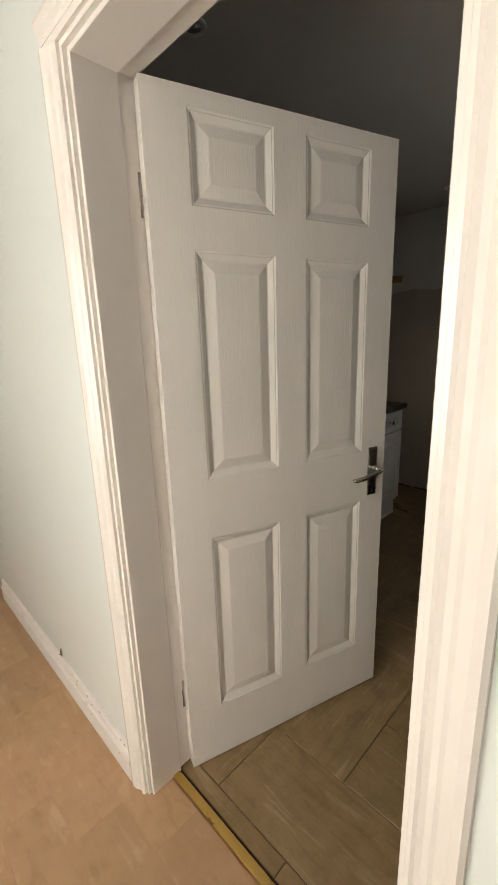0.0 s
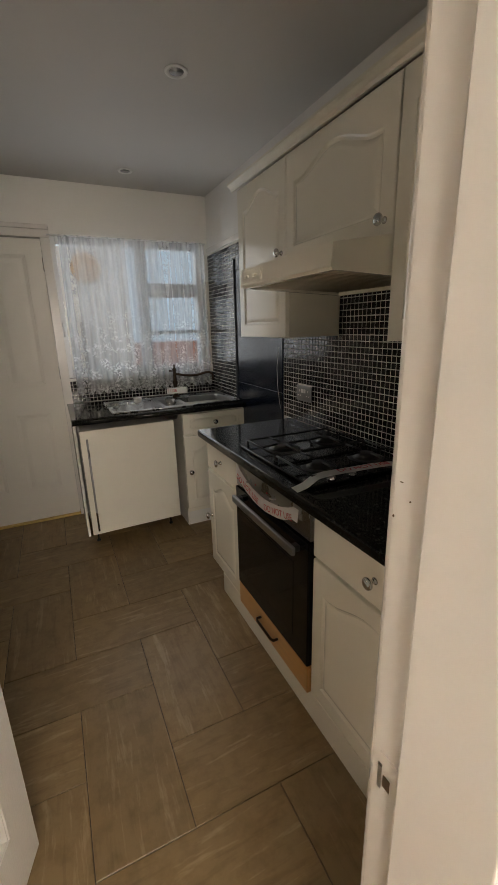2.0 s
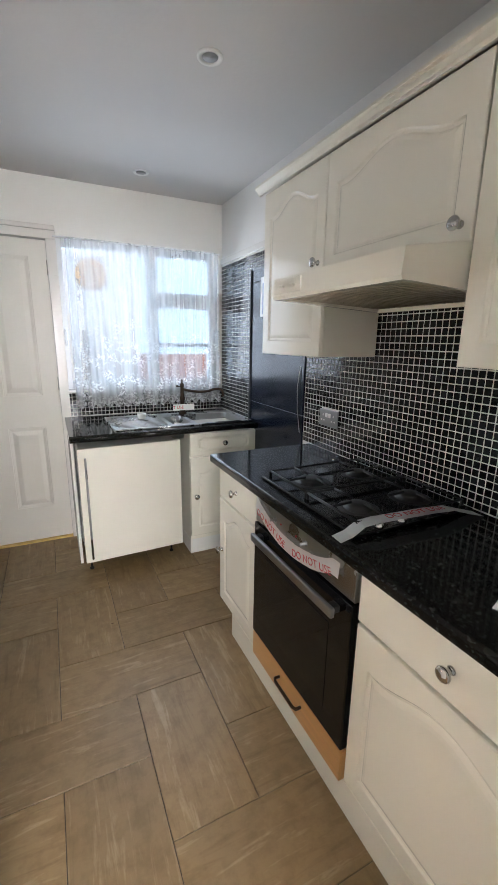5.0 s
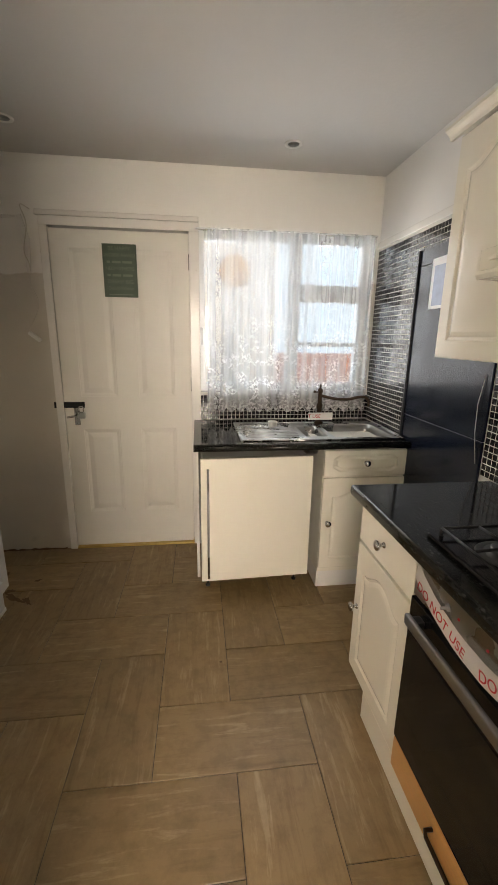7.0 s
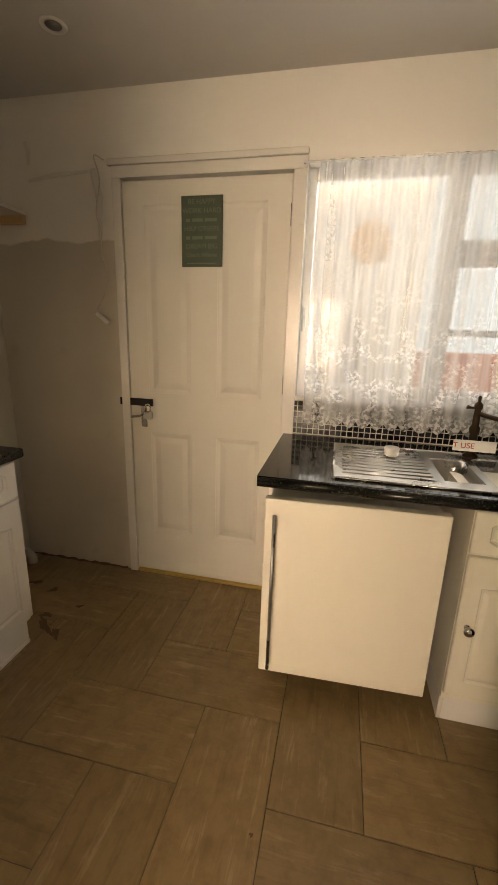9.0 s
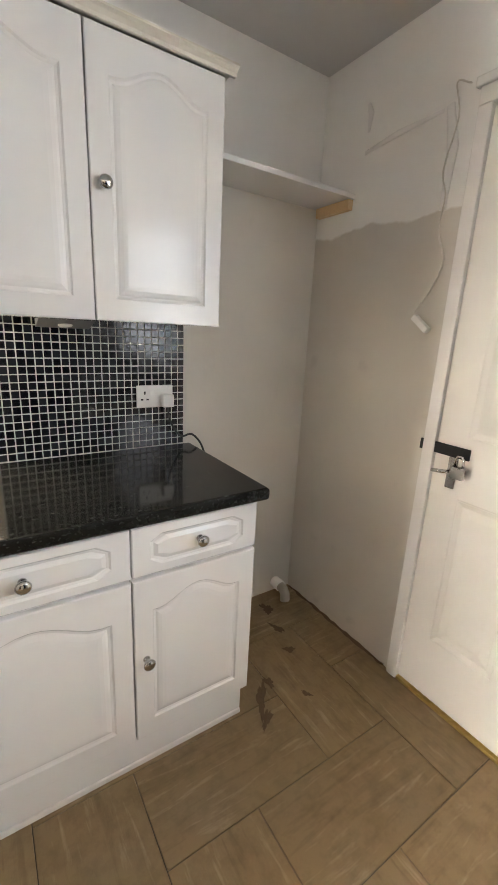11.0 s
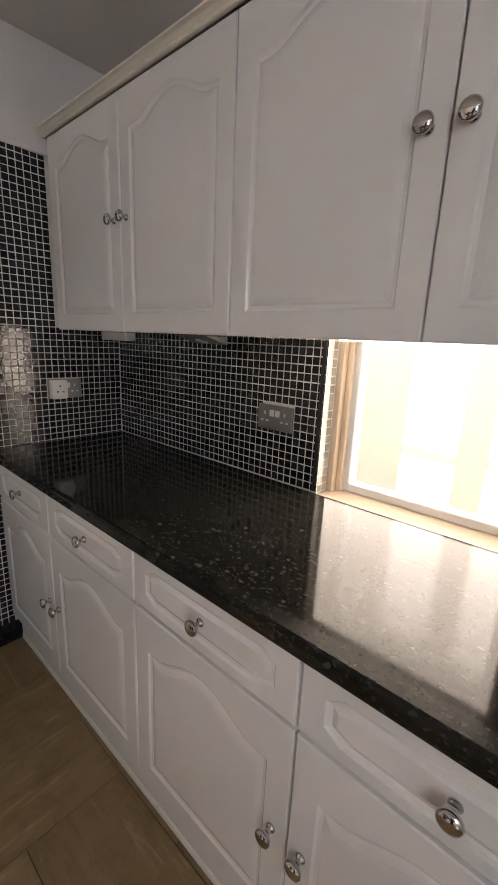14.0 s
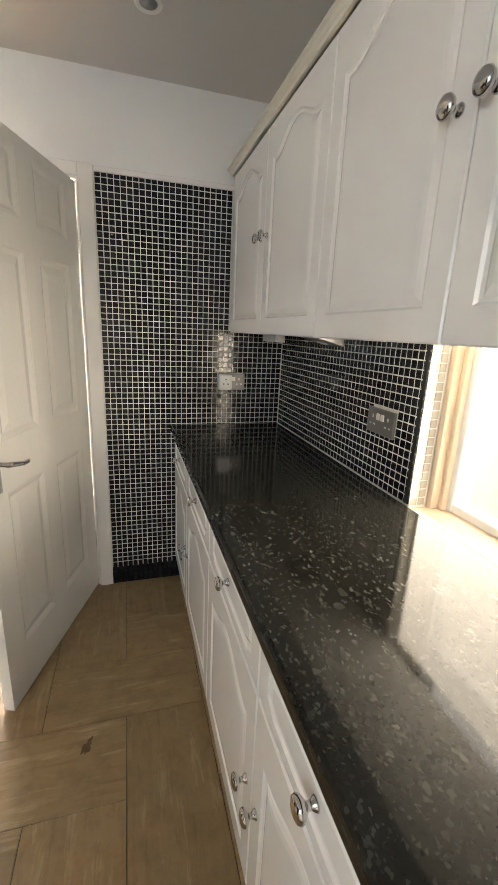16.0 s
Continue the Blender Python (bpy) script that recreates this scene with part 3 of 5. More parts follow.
def panelled_leaf(w, h, t, cells, slope=0.022, deep=0.009, field=0.03):
    """A moulded door leaf, x 0..w, y 0..t, z 0..h, with raised panels (x0, x1, z0, z1) in both faces."""
    xs = sorted({0, w, *[c[0] for c in cells], *[c[1] for c in cells]})
    zs = sorted({0, h, *[c[2] for c in cells], *[c[3] for c in cells]})
    bm = bmesh.new()
    for y, s in ((0, 1), (t, -1)):
        grid = {(i, j): bm.verts.new((x, y, z)) for i, x in enumerate(xs) for j, z in enumerate(zs)}
        for i in range(len(xs) - 1):
            for j in range(len(zs) - 1):
                cxx, czz = (xs[i] + xs[i + 1]) / 2, (zs[j] + zs[j + 1]) / 2
                cor = [grid[i, j], grid[i + 1, j], grid[i + 1, j + 1], grid[i, j + 1]]
                c = next((c for c in cells if c[0] < cxx < c[1] and c[2] < czz < c[3]), None)
                if c is None:
                    bm.faces.new(cor)
                    continue
                ring = cor
                for ins, d in ((0.004, 0.002), (0.007, 0.002), (slope, deep), (slope + 0.004, deep), (slope + field, deep * 0.35), (slope + field + 0.003, deep * 0.3)):
                    nxt = [bm.verts.new((x, y + s * d, z)) for x, z in ((c[0] + ins, c[2] + ins), (c[1] - ins, c[2] + ins), (c[1] - ins, c[3] - ins), (c[0] + ins, c[3] - ins))]
                    for k in range(4):
                        bm.faces.new((ring[k], ring[(k + 1) % 4], nxt[(k + 1) % 4], nxt[k]))
                    ring = nxt
                bm.faces.new(ring)
    box(0, w, 0.0002, t - 0.0002, 0, 0.0004, 0, bm)
    box(0, w, 0.0002, t - 0.0002, h - 0.0004, h, 0, bm)
    box(0, 0.0004, 0.0002, t - 0.0002, 0, h, 0, bm)
    box(w - 0.0004, w, 0.0002, t - 0.0002, 0, h, 0, bm)
    return finish(bm)


def lettering(text, size):
    """Raised flat letters in x and z, facing -y, centred."""
    cu = bpy.data.curves.new("text", 'FONT')
    cu.body, cu.size, cu.align_x, cu.align_y, cu.extrude = text, size, 'CENTER', 'CENTER', 0.0002
    ob = bpy.data.objects.new("text", cu)
    me = bpy.data.meshes.new_from_object(ob)
    bpy.data.objects.remove(ob)
    bm = bmesh.new()
    bm.from_mesh(me)
    bpy.data.meshes.remove(me)
    bmesh.ops.transform(bm, matrix=pose(0, 0, 0, 90), verts=bm.verts)
    return bm


# ---- the shell ----
S = "structure"
solo("floor", box(-0.12, W + 0.12, -0.075, L + 0.3, -0.12, -0.004), FLOORG, "dark jointed sub-floor under brown stone tiles", "floor", kind=S)
solo("floor_hall", box(-1.6, 3.4, -2.2, -0.075, -0.12, -0.004), HALLG, "hall floor base under beech-look blocks", "floor", kind=S)
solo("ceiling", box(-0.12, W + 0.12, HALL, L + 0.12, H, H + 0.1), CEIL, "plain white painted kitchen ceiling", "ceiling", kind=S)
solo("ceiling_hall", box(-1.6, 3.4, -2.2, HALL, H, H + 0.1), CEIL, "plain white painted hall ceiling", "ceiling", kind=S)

OX0, OX1, OZ = 0.985, 1.825, 2.02       # the entry's rough opening
WX0, WX1, WZ0, WZ1 = 1.60, 2.74, 1.075, 2.09   # the back window
BX0, BX1, BZ = 0.735, 1.575, 2.075     # the back door
LY0, LY1, LZ0, LZ1 = 1.16, 1.76, 0.890, 1.95    # the side window

ow = wall_with_hole(-1.6, 3.4, 0, H, 0.1625, [(OX0, OX1, -1, OZ)])
ow_in = solo("wall_entry", ow, WALL, "white painted wall between hall and kitchen", "wall", kind=S, at=pose(0, HALL + 0.0025, 0))
solo("wall_entry_hall_skin", wall_with_hole(-1.3, 3.4, 0, H, 0.0025, [(OX0, OX1, -1, OZ)]), MINT, "pale mint gloss painted hall wall", "wall", kind=S, at=pose(0, HALL, 0))
solo("wall_back", wall_with_hole(-0.12, W + 0.12, 0, H, 0.22, [(BX0, BX1, -1, BZ), (WX0, WX1, WZ0, WZ1)]), ALCOVE,
     "patched white and grey painted back wall", "wall", kind=S, at=pose(0, L, 0))
solo("wall_left", wall_with_hole(0, L, 0, H, 0.24, [(LY0, LY1, LZ0, LZ1)]), ALCOVE_L, "patched grey painted side wall", "wall", kind=S, at=pose(0, 0, 0, 0, 0, 90))
solo("wall_right", box(W, W + 0.12, 0, L, 0, H), WALL, "white painted wall behind the cooker", "wall", kind=S)
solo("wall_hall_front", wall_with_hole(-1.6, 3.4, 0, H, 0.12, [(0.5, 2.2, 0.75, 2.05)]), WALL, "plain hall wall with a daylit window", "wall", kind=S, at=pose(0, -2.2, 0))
solo("wall_hall_end", box(-1.72, -1.6, -2.2, HALL, 0, H), PINE, "plain warm-toned wall at the hall's end", "wall", kind=S)
solo("wall_hall_side", box(3.4, 3.52, -2.2, HALL, 0, H), WALL, "plain wall closing the hall", "wall", kind=S)


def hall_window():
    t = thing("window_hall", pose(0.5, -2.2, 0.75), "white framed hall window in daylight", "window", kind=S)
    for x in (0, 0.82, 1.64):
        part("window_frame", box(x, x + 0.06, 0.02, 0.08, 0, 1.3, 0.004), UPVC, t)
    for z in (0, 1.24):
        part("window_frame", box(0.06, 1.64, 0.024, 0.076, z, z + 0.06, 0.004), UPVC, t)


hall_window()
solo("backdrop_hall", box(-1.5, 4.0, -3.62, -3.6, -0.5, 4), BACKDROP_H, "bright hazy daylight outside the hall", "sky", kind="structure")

# ---- the entry: lining, stops, architraves, skirting, threshold ----
ARCHI = [(0, 0), (0, -0.008), (0.008, -0.014), (0.016, -0.010), (0.026, -0.012), (0.034, -0.018), (0.050, -0.022), (0.062, -0.020), (0.068, -0.012), (0.068, 0)]


lin = thing("door_frame", pose(0, 0, 0), "chipped white gloss door lining and stops", "door frame", kind=S)
part("jamb", box(OX0, OX0 + 0.018, HALL, 0, 0, OZ - 0.018, 0.001), GLOSS, lin)
part("jamb", box(OX1 - 0.018, OX1, HALL, 0, 0, OZ - 0.018, 0.001), WORN, lin, "jamb with chipped paint and a strike plate")
part("head", box(OX0, OX1, HALL, 0, OZ - 0.018, OZ, 0.001), GLOSS, lin)
part("stop", box(OX0 + 0.018, OX0 + 0.030, HALL + 0.01, -0.048, 0, OZ - 0.018, 0.002), GLOSS, lin)
part("stop", box(OX1 - 0.030, OX1 - 0.018, HALL + 0.01, -0.048, 0, OZ - 0.018, 0.002), WORN, lin)
part("stop", box(OX0 + 0.030, OX1 - 0.030, HALL + 0.01, -0.048, OZ - 0.030, OZ - 0.018, 0.002), GLOSS, lin)
plate = part("strike_plate", box(OX1 - 0.0190, OX1 - 0.0175, -0.040, -0.012, 0.895, 0.965, 0.0004), WORN, lin, "paint-smeared metal strike plate")
part("latch_hole", box(OX1 - 0.0196, OX1 - 0.0188, -0.030, -0.019, 0.918, 0.936, 0.0003), DIRT, plate, "dark latch hole")
part("latch_lip", box(OX1 - 0.0200, OX1 - 0.0188, -0.017, -0.011, 0.910, 0.948, 0.0005), STEEL, plate, "bare metal lip")
for y, z, r, sq in ((-0.010, 1.300, 0.0022, 0.22), (-0.022, 1.284, 0.0008, 1.0), (-0.003, 1.262, 0.0009, 1.8)):
    chip = lathe([(r, 0), (r * 0.9, 0.0012), (r * 0.3, 0.0004)], 9, Matrix.Translation((OX1 - 0.0178, y, z)) @ Matrix.Diagonal((1, 1, sq, 1)) @ pose(0, 0, 0, 0, -90))
    part("paint_chip", chip, DIRT, lin, "chipped paint showing brown wood")

arc = thing("trim_hall", pose(0, 0, 0), "moulded white gloss architrave round the doorway", "architrave", kind=S)
part("architrave", sweep([(OX0 + 0.008 - a, HALL + b) for a, b in ARCHI], 0, OZ - 0.008), WORN, arc)
part("architrave", sweep([(OX1 - 0.008 + a, HALL + b) for a, b in ARCHI], 0, OZ - 0.008), WORN, arc)
top_bm = sweep([(a, b) for a, b in ARCHI], -(OX1 + 0.06), -(OX0 - 0.06))
bmesh.ops.transform(top_bm, matrix=Matrix(((0, 0, -1, 0), (0, 1, 0, HALL), (1, 0, 0, OZ - 0.008), (0, 0, 0, 1))), verts=top_bm.verts)
part("architrave", finish(top_bm), GLOSS, arc)
kit = thing("trim_kitchen", pose(0, 0, 0), "flat white painted architrave beside black mosaic", "architrave", kind=S)
part("architrave", box(0.928, OX0 + 0.008, 0, 0.016, 0, OZ + 0.045, 0.004), WORN, kit)
part("architrave", box(OX1 - 0.008, OX1 + 0.05, 0, 0.016, 0, OZ + 0.045, 0.004), WORN, kit)
part("architrave", box(OX0 + 0.008, OX1 - 0.008, 0, 0.014, OZ - 0.008, OZ + 0.045, 0.004), WORN, kit)

SKP = [(0, 0), (0, 0.120), (-0.009, 0.120), (-0.013, 0.112), (-0.0125, 0.088), (-0.015, 0.082), (-0.019, 0.076), (-0.019, 0.0)]


def skirting(name, x0, x1, mat_):
    bm = bmesh.new()
    n = len(SKP)
    a = [bm.verts.new((x0, HALL + y, z)) for y, z in SKP]
    b = [bm.verts.new((x1, HALL + y, z)) for y, z in SKP]
    for i in range(n):
        bm.faces.new((a[i], a[(i + 1) % n], b[(i + 1) % n], b[i]))
    bm.faces.new(a[::-1])
    bm.faces.new(b)
    return solo(name, finish(bm), mat_, "chipped white skirting board along the hall wall", "skirting board", kind=S)


skirting("baseboard_hall", -0.55, OX0 - 0.062, SKIRT)
skirting("baseboard_hall_far", OX1 + 0.062, 3.4, SKIRT)
solo("threshold_strip", box(OX0 + 0.02, OX1 - 0.02, -0.081, -0.053, -0.002, 0.008, 0.004), BRASS, "worn brass threshold strip between two floors", "threshold", kind=S)
cov = bmesh.new()
pr = [(0, 0), (0, -0.075), (-0.02, -0.06), (-0.055, -0.025), (-0.075, 0)]
ca = [cov.verts.new((-1.6, HALL + y, H + z)) for y, z in pr]
cb = [cov.verts.new((3.4, HALL + y, H + z)) for y, z in pr]
for i in range(5):
    cov.faces.new((ca[i], ca[(i + 1) % 5], cb[(i + 1) % 5], cb[i]))
solo("trim_coving", finish(cov), WALL, "white plaster coving along the hall ceiling", "coving", kind=S)
rnd = random.Random(21)
hole = bmesh.new()
rim = []
for i in range(18):
    a, k = 2 * math.pi * i / 18, rnd.uniform(0.008, 0.017) * (1.7 if i in (3, 4, 13) else 1)
    rim.append(hole.verts.new((k * math.cos(a), 1.25 * k * math.sin(a), 0.0012)))
pit = hole.verts.new((0, 0, -0.004))
for i in range(18):
    hole.faces.new((rim[i], rim[(i + 1) % 18], pit))
ph_ = thing("plaster_hole", pose(0.33, HALL - 0.001, 0.142, 90), "ragged dark hole in the plaster above skirting", "wall damage")
part("pit", finish(hole), DIRT, ph_)
for x0, z0, x1, z1 in ((-0.004, -0.008, -0.030, -0.030), (0.004, 0.004, 0.016, 0.030), (-0.010, 0.004, 0.012, -0.018)):
    part("splinter", tube([(x0, z0, 0.001), ((x0 + x1) / 2, (z0 + z1) / 2, 0.006), (x1, z1, 0.004)], [0.0022, 0.0018, 0.0008], 5), DIRT, ph_)
skirt = bpy.data.objects["baseboard_hall"]
for i in range(22):                                    # flaked paint along the board's top and face
    x, z = rnd.uniform(0.30, 0.90), rnd.choice((0.117, 0.114, 0.119, 0.098, 0.06))
    r = rnd.uniform(0.002, 0.005)
    y = HALL - (0.0122 if z > 0.09 else 0.0185)
    chip = lathe([(r, 0), (r * 0.7, 0.0009), (r * 0.2, 0.0005)], 7, Matrix.Translation((x, y, z)) @ Matrix.Diagonal((rnd.uniform(1, 2.6), 1, 0.6, 1)) @ pose(0, 0, 0, 90))
    part("paint_flake", chip, DIRT if i % 3 else WALL, skirt)

# ---- the six-panel door into the kitchen, standing ajar ----
DW, DH, DT = 0.80, 1.985, 0.040
SIX = [(a, b, c, d) for a, b in ((0.112, 0.352), (0.455, 0.692)) for c, d in ((0.205, 0.818), (1.004, 1.626), (1.728, 1.942))]


def lever(parent, y, s):
    """A lever handle on its plate; s: the side it points out to (-1 or 1)."""
    pl = part("handle_plate", box(0.722, 0.762, min(y, y + s * 0.006), max(y, y + s * 0.006), 0.835, 1.015, 0.0028, seg=2), STEEL, parent, "dark chrome handle plate")
    part("rose", lathe([(0.011, 0), (0.011, 0.012), (0.008, 0.016), (0.008, 0.046), (0.004, 0.048)], 16, pose(0.742, y + s * 0.004, 0.94, 90 if s < 0 else -90)), CHROME, pl)
    pts = [(0.745, y + s * 0.045, 0.940), (0.728, y + s * 0.050, 0.938), (0.700, y + s * 0.052, 0.931), (0.665, y + s * 0.050, 0.922), (0.635, y + s * 0.046, 0.919), (0.622, y + s * 0.044, 0.920)]
    part("lever", tube(pts, [0.009, 0.0095, 0.009, 0.0085, 0.0085, 0.006], 10), CHROME, pl, "curved chrome lever")
    for z in (0.85, 1.0):
        part("screw", lathe([(0.004, 0), (0.003, 0.0015)], 8, pose(0.742, y + s * 0.006, z, 90 if s < 0 else -90)), CHROME, pl)


ed = thing("door_entry", pose(OX0 + 0.020, -0.004, 0.008, 0, 0, 72), "white gloss six-panel door standing open", "door")
leaf = part("leaf", panelled_leaf(DW, DH, DT, SIX), DOORP, ed, at=pose(0, -DT, 0))
lever(ed, -DT, -1)
lever(ed, 0.0, 1)
for z in (0.22, 1.70):
    part("hinge", tube([(-0.004, 0.004, z), (-0.004, 0.004, z + 0.10)], 0.006, 8), STEEL, ed, "steel butt hinge")

# ---- back door ----
bf = thing("door_frame_back", pose(0, L, 0), "cream painted frame round the back door", "door frame", kind=S)
part("jamb", box(BX0 - 0.03, BX0 + 0.015, -0.018, 0.10, 0, BZ - 0.015, 0.003), WORN, bf)
part("jamb", box(BX1 - 0.015, BX1 + 0.045, -0.018, 0.10, 0, BZ - 0.015, 0.003), WORN, bf)
part("head", box(BX0 - 0.03, BX1 + 0.045, -0.018, 0.10, BZ - 0.015, BZ + 0.035, 0.003), WORN, bf)
part("stop", box(BX0 + 0.015, BX1 - 0.015, 0.045, 0.075, BZ - 0.05, BZ - 0.015, 0.002), WORN, bf)
part("stop", box(BX0 + 0.015, BX0 + 0.03, 0.045, 0.075, 0.02, BZ - 0.05, 0.002), WORN, bf)
part("stop", box(BX1 - 0.03, BX1 - 0.015, 0.045, 0.075, 0.02, BZ - 0.05, 0.002), WORN, bf)
part("sill", box(BX0 + 0.015, BX1 - 0.015, -0.012, 0.12, -0.003, 0.012, 0.003), SILLB, bf, "dull brass door sill")
bd = thing("door_back", pose(BX0 + 0.018, L - 0.004, 0.022), "closed cream four-panel back door", "door")
part("leaf", panelled_leaf(BX1 - BX0 - 0.036, 2.026, 0.042, [(0.105, 0.335, 0.25, 0.83), (0.470, 0.700, 0.25, 0.83), (0.105, 0.335, 1.045, 1.925), (0.470, 0.700, 1.045, 1.925)], deep=0.006), BACKP, bd)
part("architrave", box(BX0 - 0.045, BX1 + 0.045, -0.026, -0.0005, BZ + 0.036, BZ + 0.064, 0.005), WORN, bf)
for z in (1.08, 1.82):
    part("hinge", tube([(BX1 - BX0 - 0.032, -0.004, z), (BX1 - BX0 - 0.032, -0.004, z + 0.09)], 0.006, 8), STEEL, bd, "steel butt hinge")
part("hasp", box(-0.062, 0.125, -0.010, -0.002, 0.973, 1.012, 0.002), IRON, bd, "black steel hasp bar")
part("lock_plate", box(0.055, 0.088, -0.006, 0.0, 0.86, 0.985, 0.002), STEEL, bd, "narrow steel lever plate")
part("lever", tube([(0.07, -0.004, 0.925), (0.07, -0.035, 0.925), (0.055, -0.042, 0.923), (0.02, -0.042, 0.918)], 0.007, 8), CHROME, bd, "chrome lever")
pk = thing("padlock", pose(BX0 + 0.018 + 0.105, L - 0.02, 0.93), "steel padlock hanging on a black hasp", "padlock")
part("body", box(-0.024, 0.024, -0.022, 0.0, 0.0, 0.042, 0.004), STEEL, pk)
part("shackle", tube([(-0.014, -0.011, 0.04), (-0.014, -0.011, 0.066), (-0.008, -0.011, 0.078), (0.008, -0.011, 0.078), (0.014, -0.011, 0.066), (0.014, -0.011, 0.04)], 0.0042, 8), CHROME, pk)
sg = thing("wall_sign", pose(1.150, L - 0.006, 1.676), "green printed motto sign fixed on the door", "sign")
part("board", box(-0.098, 0.098, -0.012, 0.0, 0, 0.298, 0.002), GREENP, sg)
for i, (word, size) in enumerate((("BE HAPPY", 0.030), ("WORK HARD", 0.030), ("I LOVE YOU", 0.028), ("HELP OTHERS", 0.027), ("SAY SORRY", 0.026), ("DREAM BIG", 0.030), ("Don't Whine", 0.028))):
    if i in (2, 4):
        for u0, u1 in ((-0.075, -0.055), (-0.045, 0.005), (0.015, 0.072)):
            part("print_bar", box(u0, u1, -0.0130, -0.0122, 0.272 - i * 0.037 - 0.007, 0.272 - i * 0.037 + 0.006), GREENL, sg)
        continue
    part("lettering", lettering(word, size), GREENL, sg, at=pose(0, -0.0126, 0.272 - i * 0.037))
part("print_bar", box(-0.07, 0.07, -0.0130, -0.0122, 0.012, 0.017), GREENL, sg)


# ---- windows ----
def pane(x0, x1, z0, z1, y, parent):
    ob = part("pane", box(x0, x1, y, y + 0.004, z0, z1), GLASS, parent)
    ob.visible_shadow = False
    return ob


bw = thing("window_back", pose(0, L + 0.07, 0), "white framed kitchen window above the sink", "window", kind=S)
for x0, x1 in ((WX0, WX0 + 0.055), (2.205, 2.285), (WX1 - 0.055, WX1)):
    part("window_frame", box(x0, x1, 0, 0.06, WZ0 + 0.02, WZ1, 0.005), UPVC, bw)
for z0, z1 in ((WZ0 + 0.02, WZ0 + 0.075), (WZ1 - 0.055, WZ1)):
    for x0, x1 in ((WX0 + 0.055, 2.205), (2.285, WX1 - 0.055)):
        part("window_frame", box(x0, x1, 0.002, 0.058, z0, z1, 0.005), UPVC, bw)
part("transom", box(2.285, WX1 - 0.055, -0.004, 0.06, 1.68, 1.79, 0.006), UPVC, bw)
part("glazing_bar", box(2.285, WX1 - 0.055, 0.012, 0.05, 1.395, 1.425, 0.004), UPVC, bw)
for x0, x1, z0, z1 in ((WX0 + 0.055, 2.205, WZ0 + 0.075, WZ1 - 0.055), (2.285, WX1 - 0.055, 1.79, WZ1 - 0.055), (2.285, WX1 - 0.055, 1.425, 1.68), (2.285, WX1 - 0.055, WZ0 + 0.075, 1.395)):
    pane(x0, x1, z0, z1, 0.028, bw)
part("window_handle", tube([(1.63, -0.004, 1.50), (1.63, -0.03, 1.50), (1.632, -0.034, 1.46), (1.634, -0.03, 1.40)], 0.008, 8), UPVC, bw)
part("window_sill", box(WX0, WX1, -0.07, 0.0, WZ0, WZ0 + 0.02, 0.004), WORN, bw)

sw = thing("window_side", pose(-0.12, 0, 0), "pale timber lined side window over the worktop", "window", kind=S)
for y0, y1 in ((LY0 + 0.022, LY0 + 0.058), (LY1 - 0.058, LY1 - 0.022)):
    part("window_frame", box(-0.05, 0.01, y0, y1, LZ0 + 0.008, LZ1, 0.005), UPVC, sw)
for z0, z1 in ((LZ0 + 0.008, LZ0 + 0.036), (1.43, 1.49), (LZ1 - 0.05, LZ1)):
    part("window_frame", box(-0.048, 0.008, LY0 + 0.058, LY1 - 0.058, z0, z1, 0.005), UPVC, sw)
for y0, y1 in ((LY0 + 0.058, LY1 - 0.058),):
    g = part("pane", box(-0.022, -0.018, y0, y1, LZ0 + 0.036, 1.43), GLASS, sw)
    g.visible_shadow = False
part("reveal_board", box(0.01, 0.055, LY0, LY0 + 0.022, LZ0 + 0.008, LZ1, 0.002), PEACH, sw, "pale orange timber reveal board")
part("reveal_board", box(0.01, 0.118, LY1 - 0.022, LY1, LZ0 + 0.008, LZ1, 0.002), PEACH, sw, "pale orange timber reveal board")
part("bead", box(0.01, 0.03, LY0 + 0.022, LY0 + 0.040, LZ0 + 0.008, LZ1, 0.004), PEACH, sw)
part("bead", box(0.01, 0.03, LY1 - 0.040, LY1 - 0.022, LZ0 + 0.008, LZ1, 0.004), PEACH, sw)
part("window_sill", box(-0.1, 0.118, LY0, LY1, LZ0 - 0.004, LZ0 + 0.008, 0.003), PEACH, sw)

# outside
solo("ground", box(-60, 60, -60, 90, -0.33, -0.13), PAVE, "pale paving around the house", "ground", kind=S)
solo("backdrop_back", box(-7, 11, 11.0, 11.02, -0.1, 9), BACKDROP_B, "bright hazy sky beyond the garden", "sky", kind=S)
solo("backdrop_side", box(-2.02, -2.0, -0.6, 4.2, -0.1, 2.6), BACKDROP_L, "bright hazy daylight beyond the lean-to", "sky", kind=S)
# added emitter out of view overhead, brightens the lean-to's walls
solo("lean_to_fill_glow", box(-2.0, -0.26, -0.6, 4.2, 2.62, 2.64), BACKDROP_L, "unseen glowing sheet added to light the lean-to from above", "sky", kind=S)
lt = thing("lean_to", pose(-1.30, 0, -0.13), "cream painted lean-to beside the kitchen window", "lean-to", kind=S)
part("wall", finish(wall_with_hole(-0.5, 4.0, 0, 2.7, 0.06, [(0.94, 1.25, 0.1, 2.4), (1.40, 1.76, 0.1, 2.4), (1.92, 2.6, 0.1, 2.4)])), RENDER, lt, at=pose(0, 0, 0, 0, 0, 90))
for y0, y1 in ((0.94, 1.25), (1.40, 1.76), (1.92, 2.6)):
    part("rail", box(-0.05, -0.01, y0, y1, 0.885, 0.945, 0.004), UPVC, lt)
part("end_wall", box(-0.7, 1.04, 0.004, 0.064, 0, 2.7, 0.004), RENDER, lt)
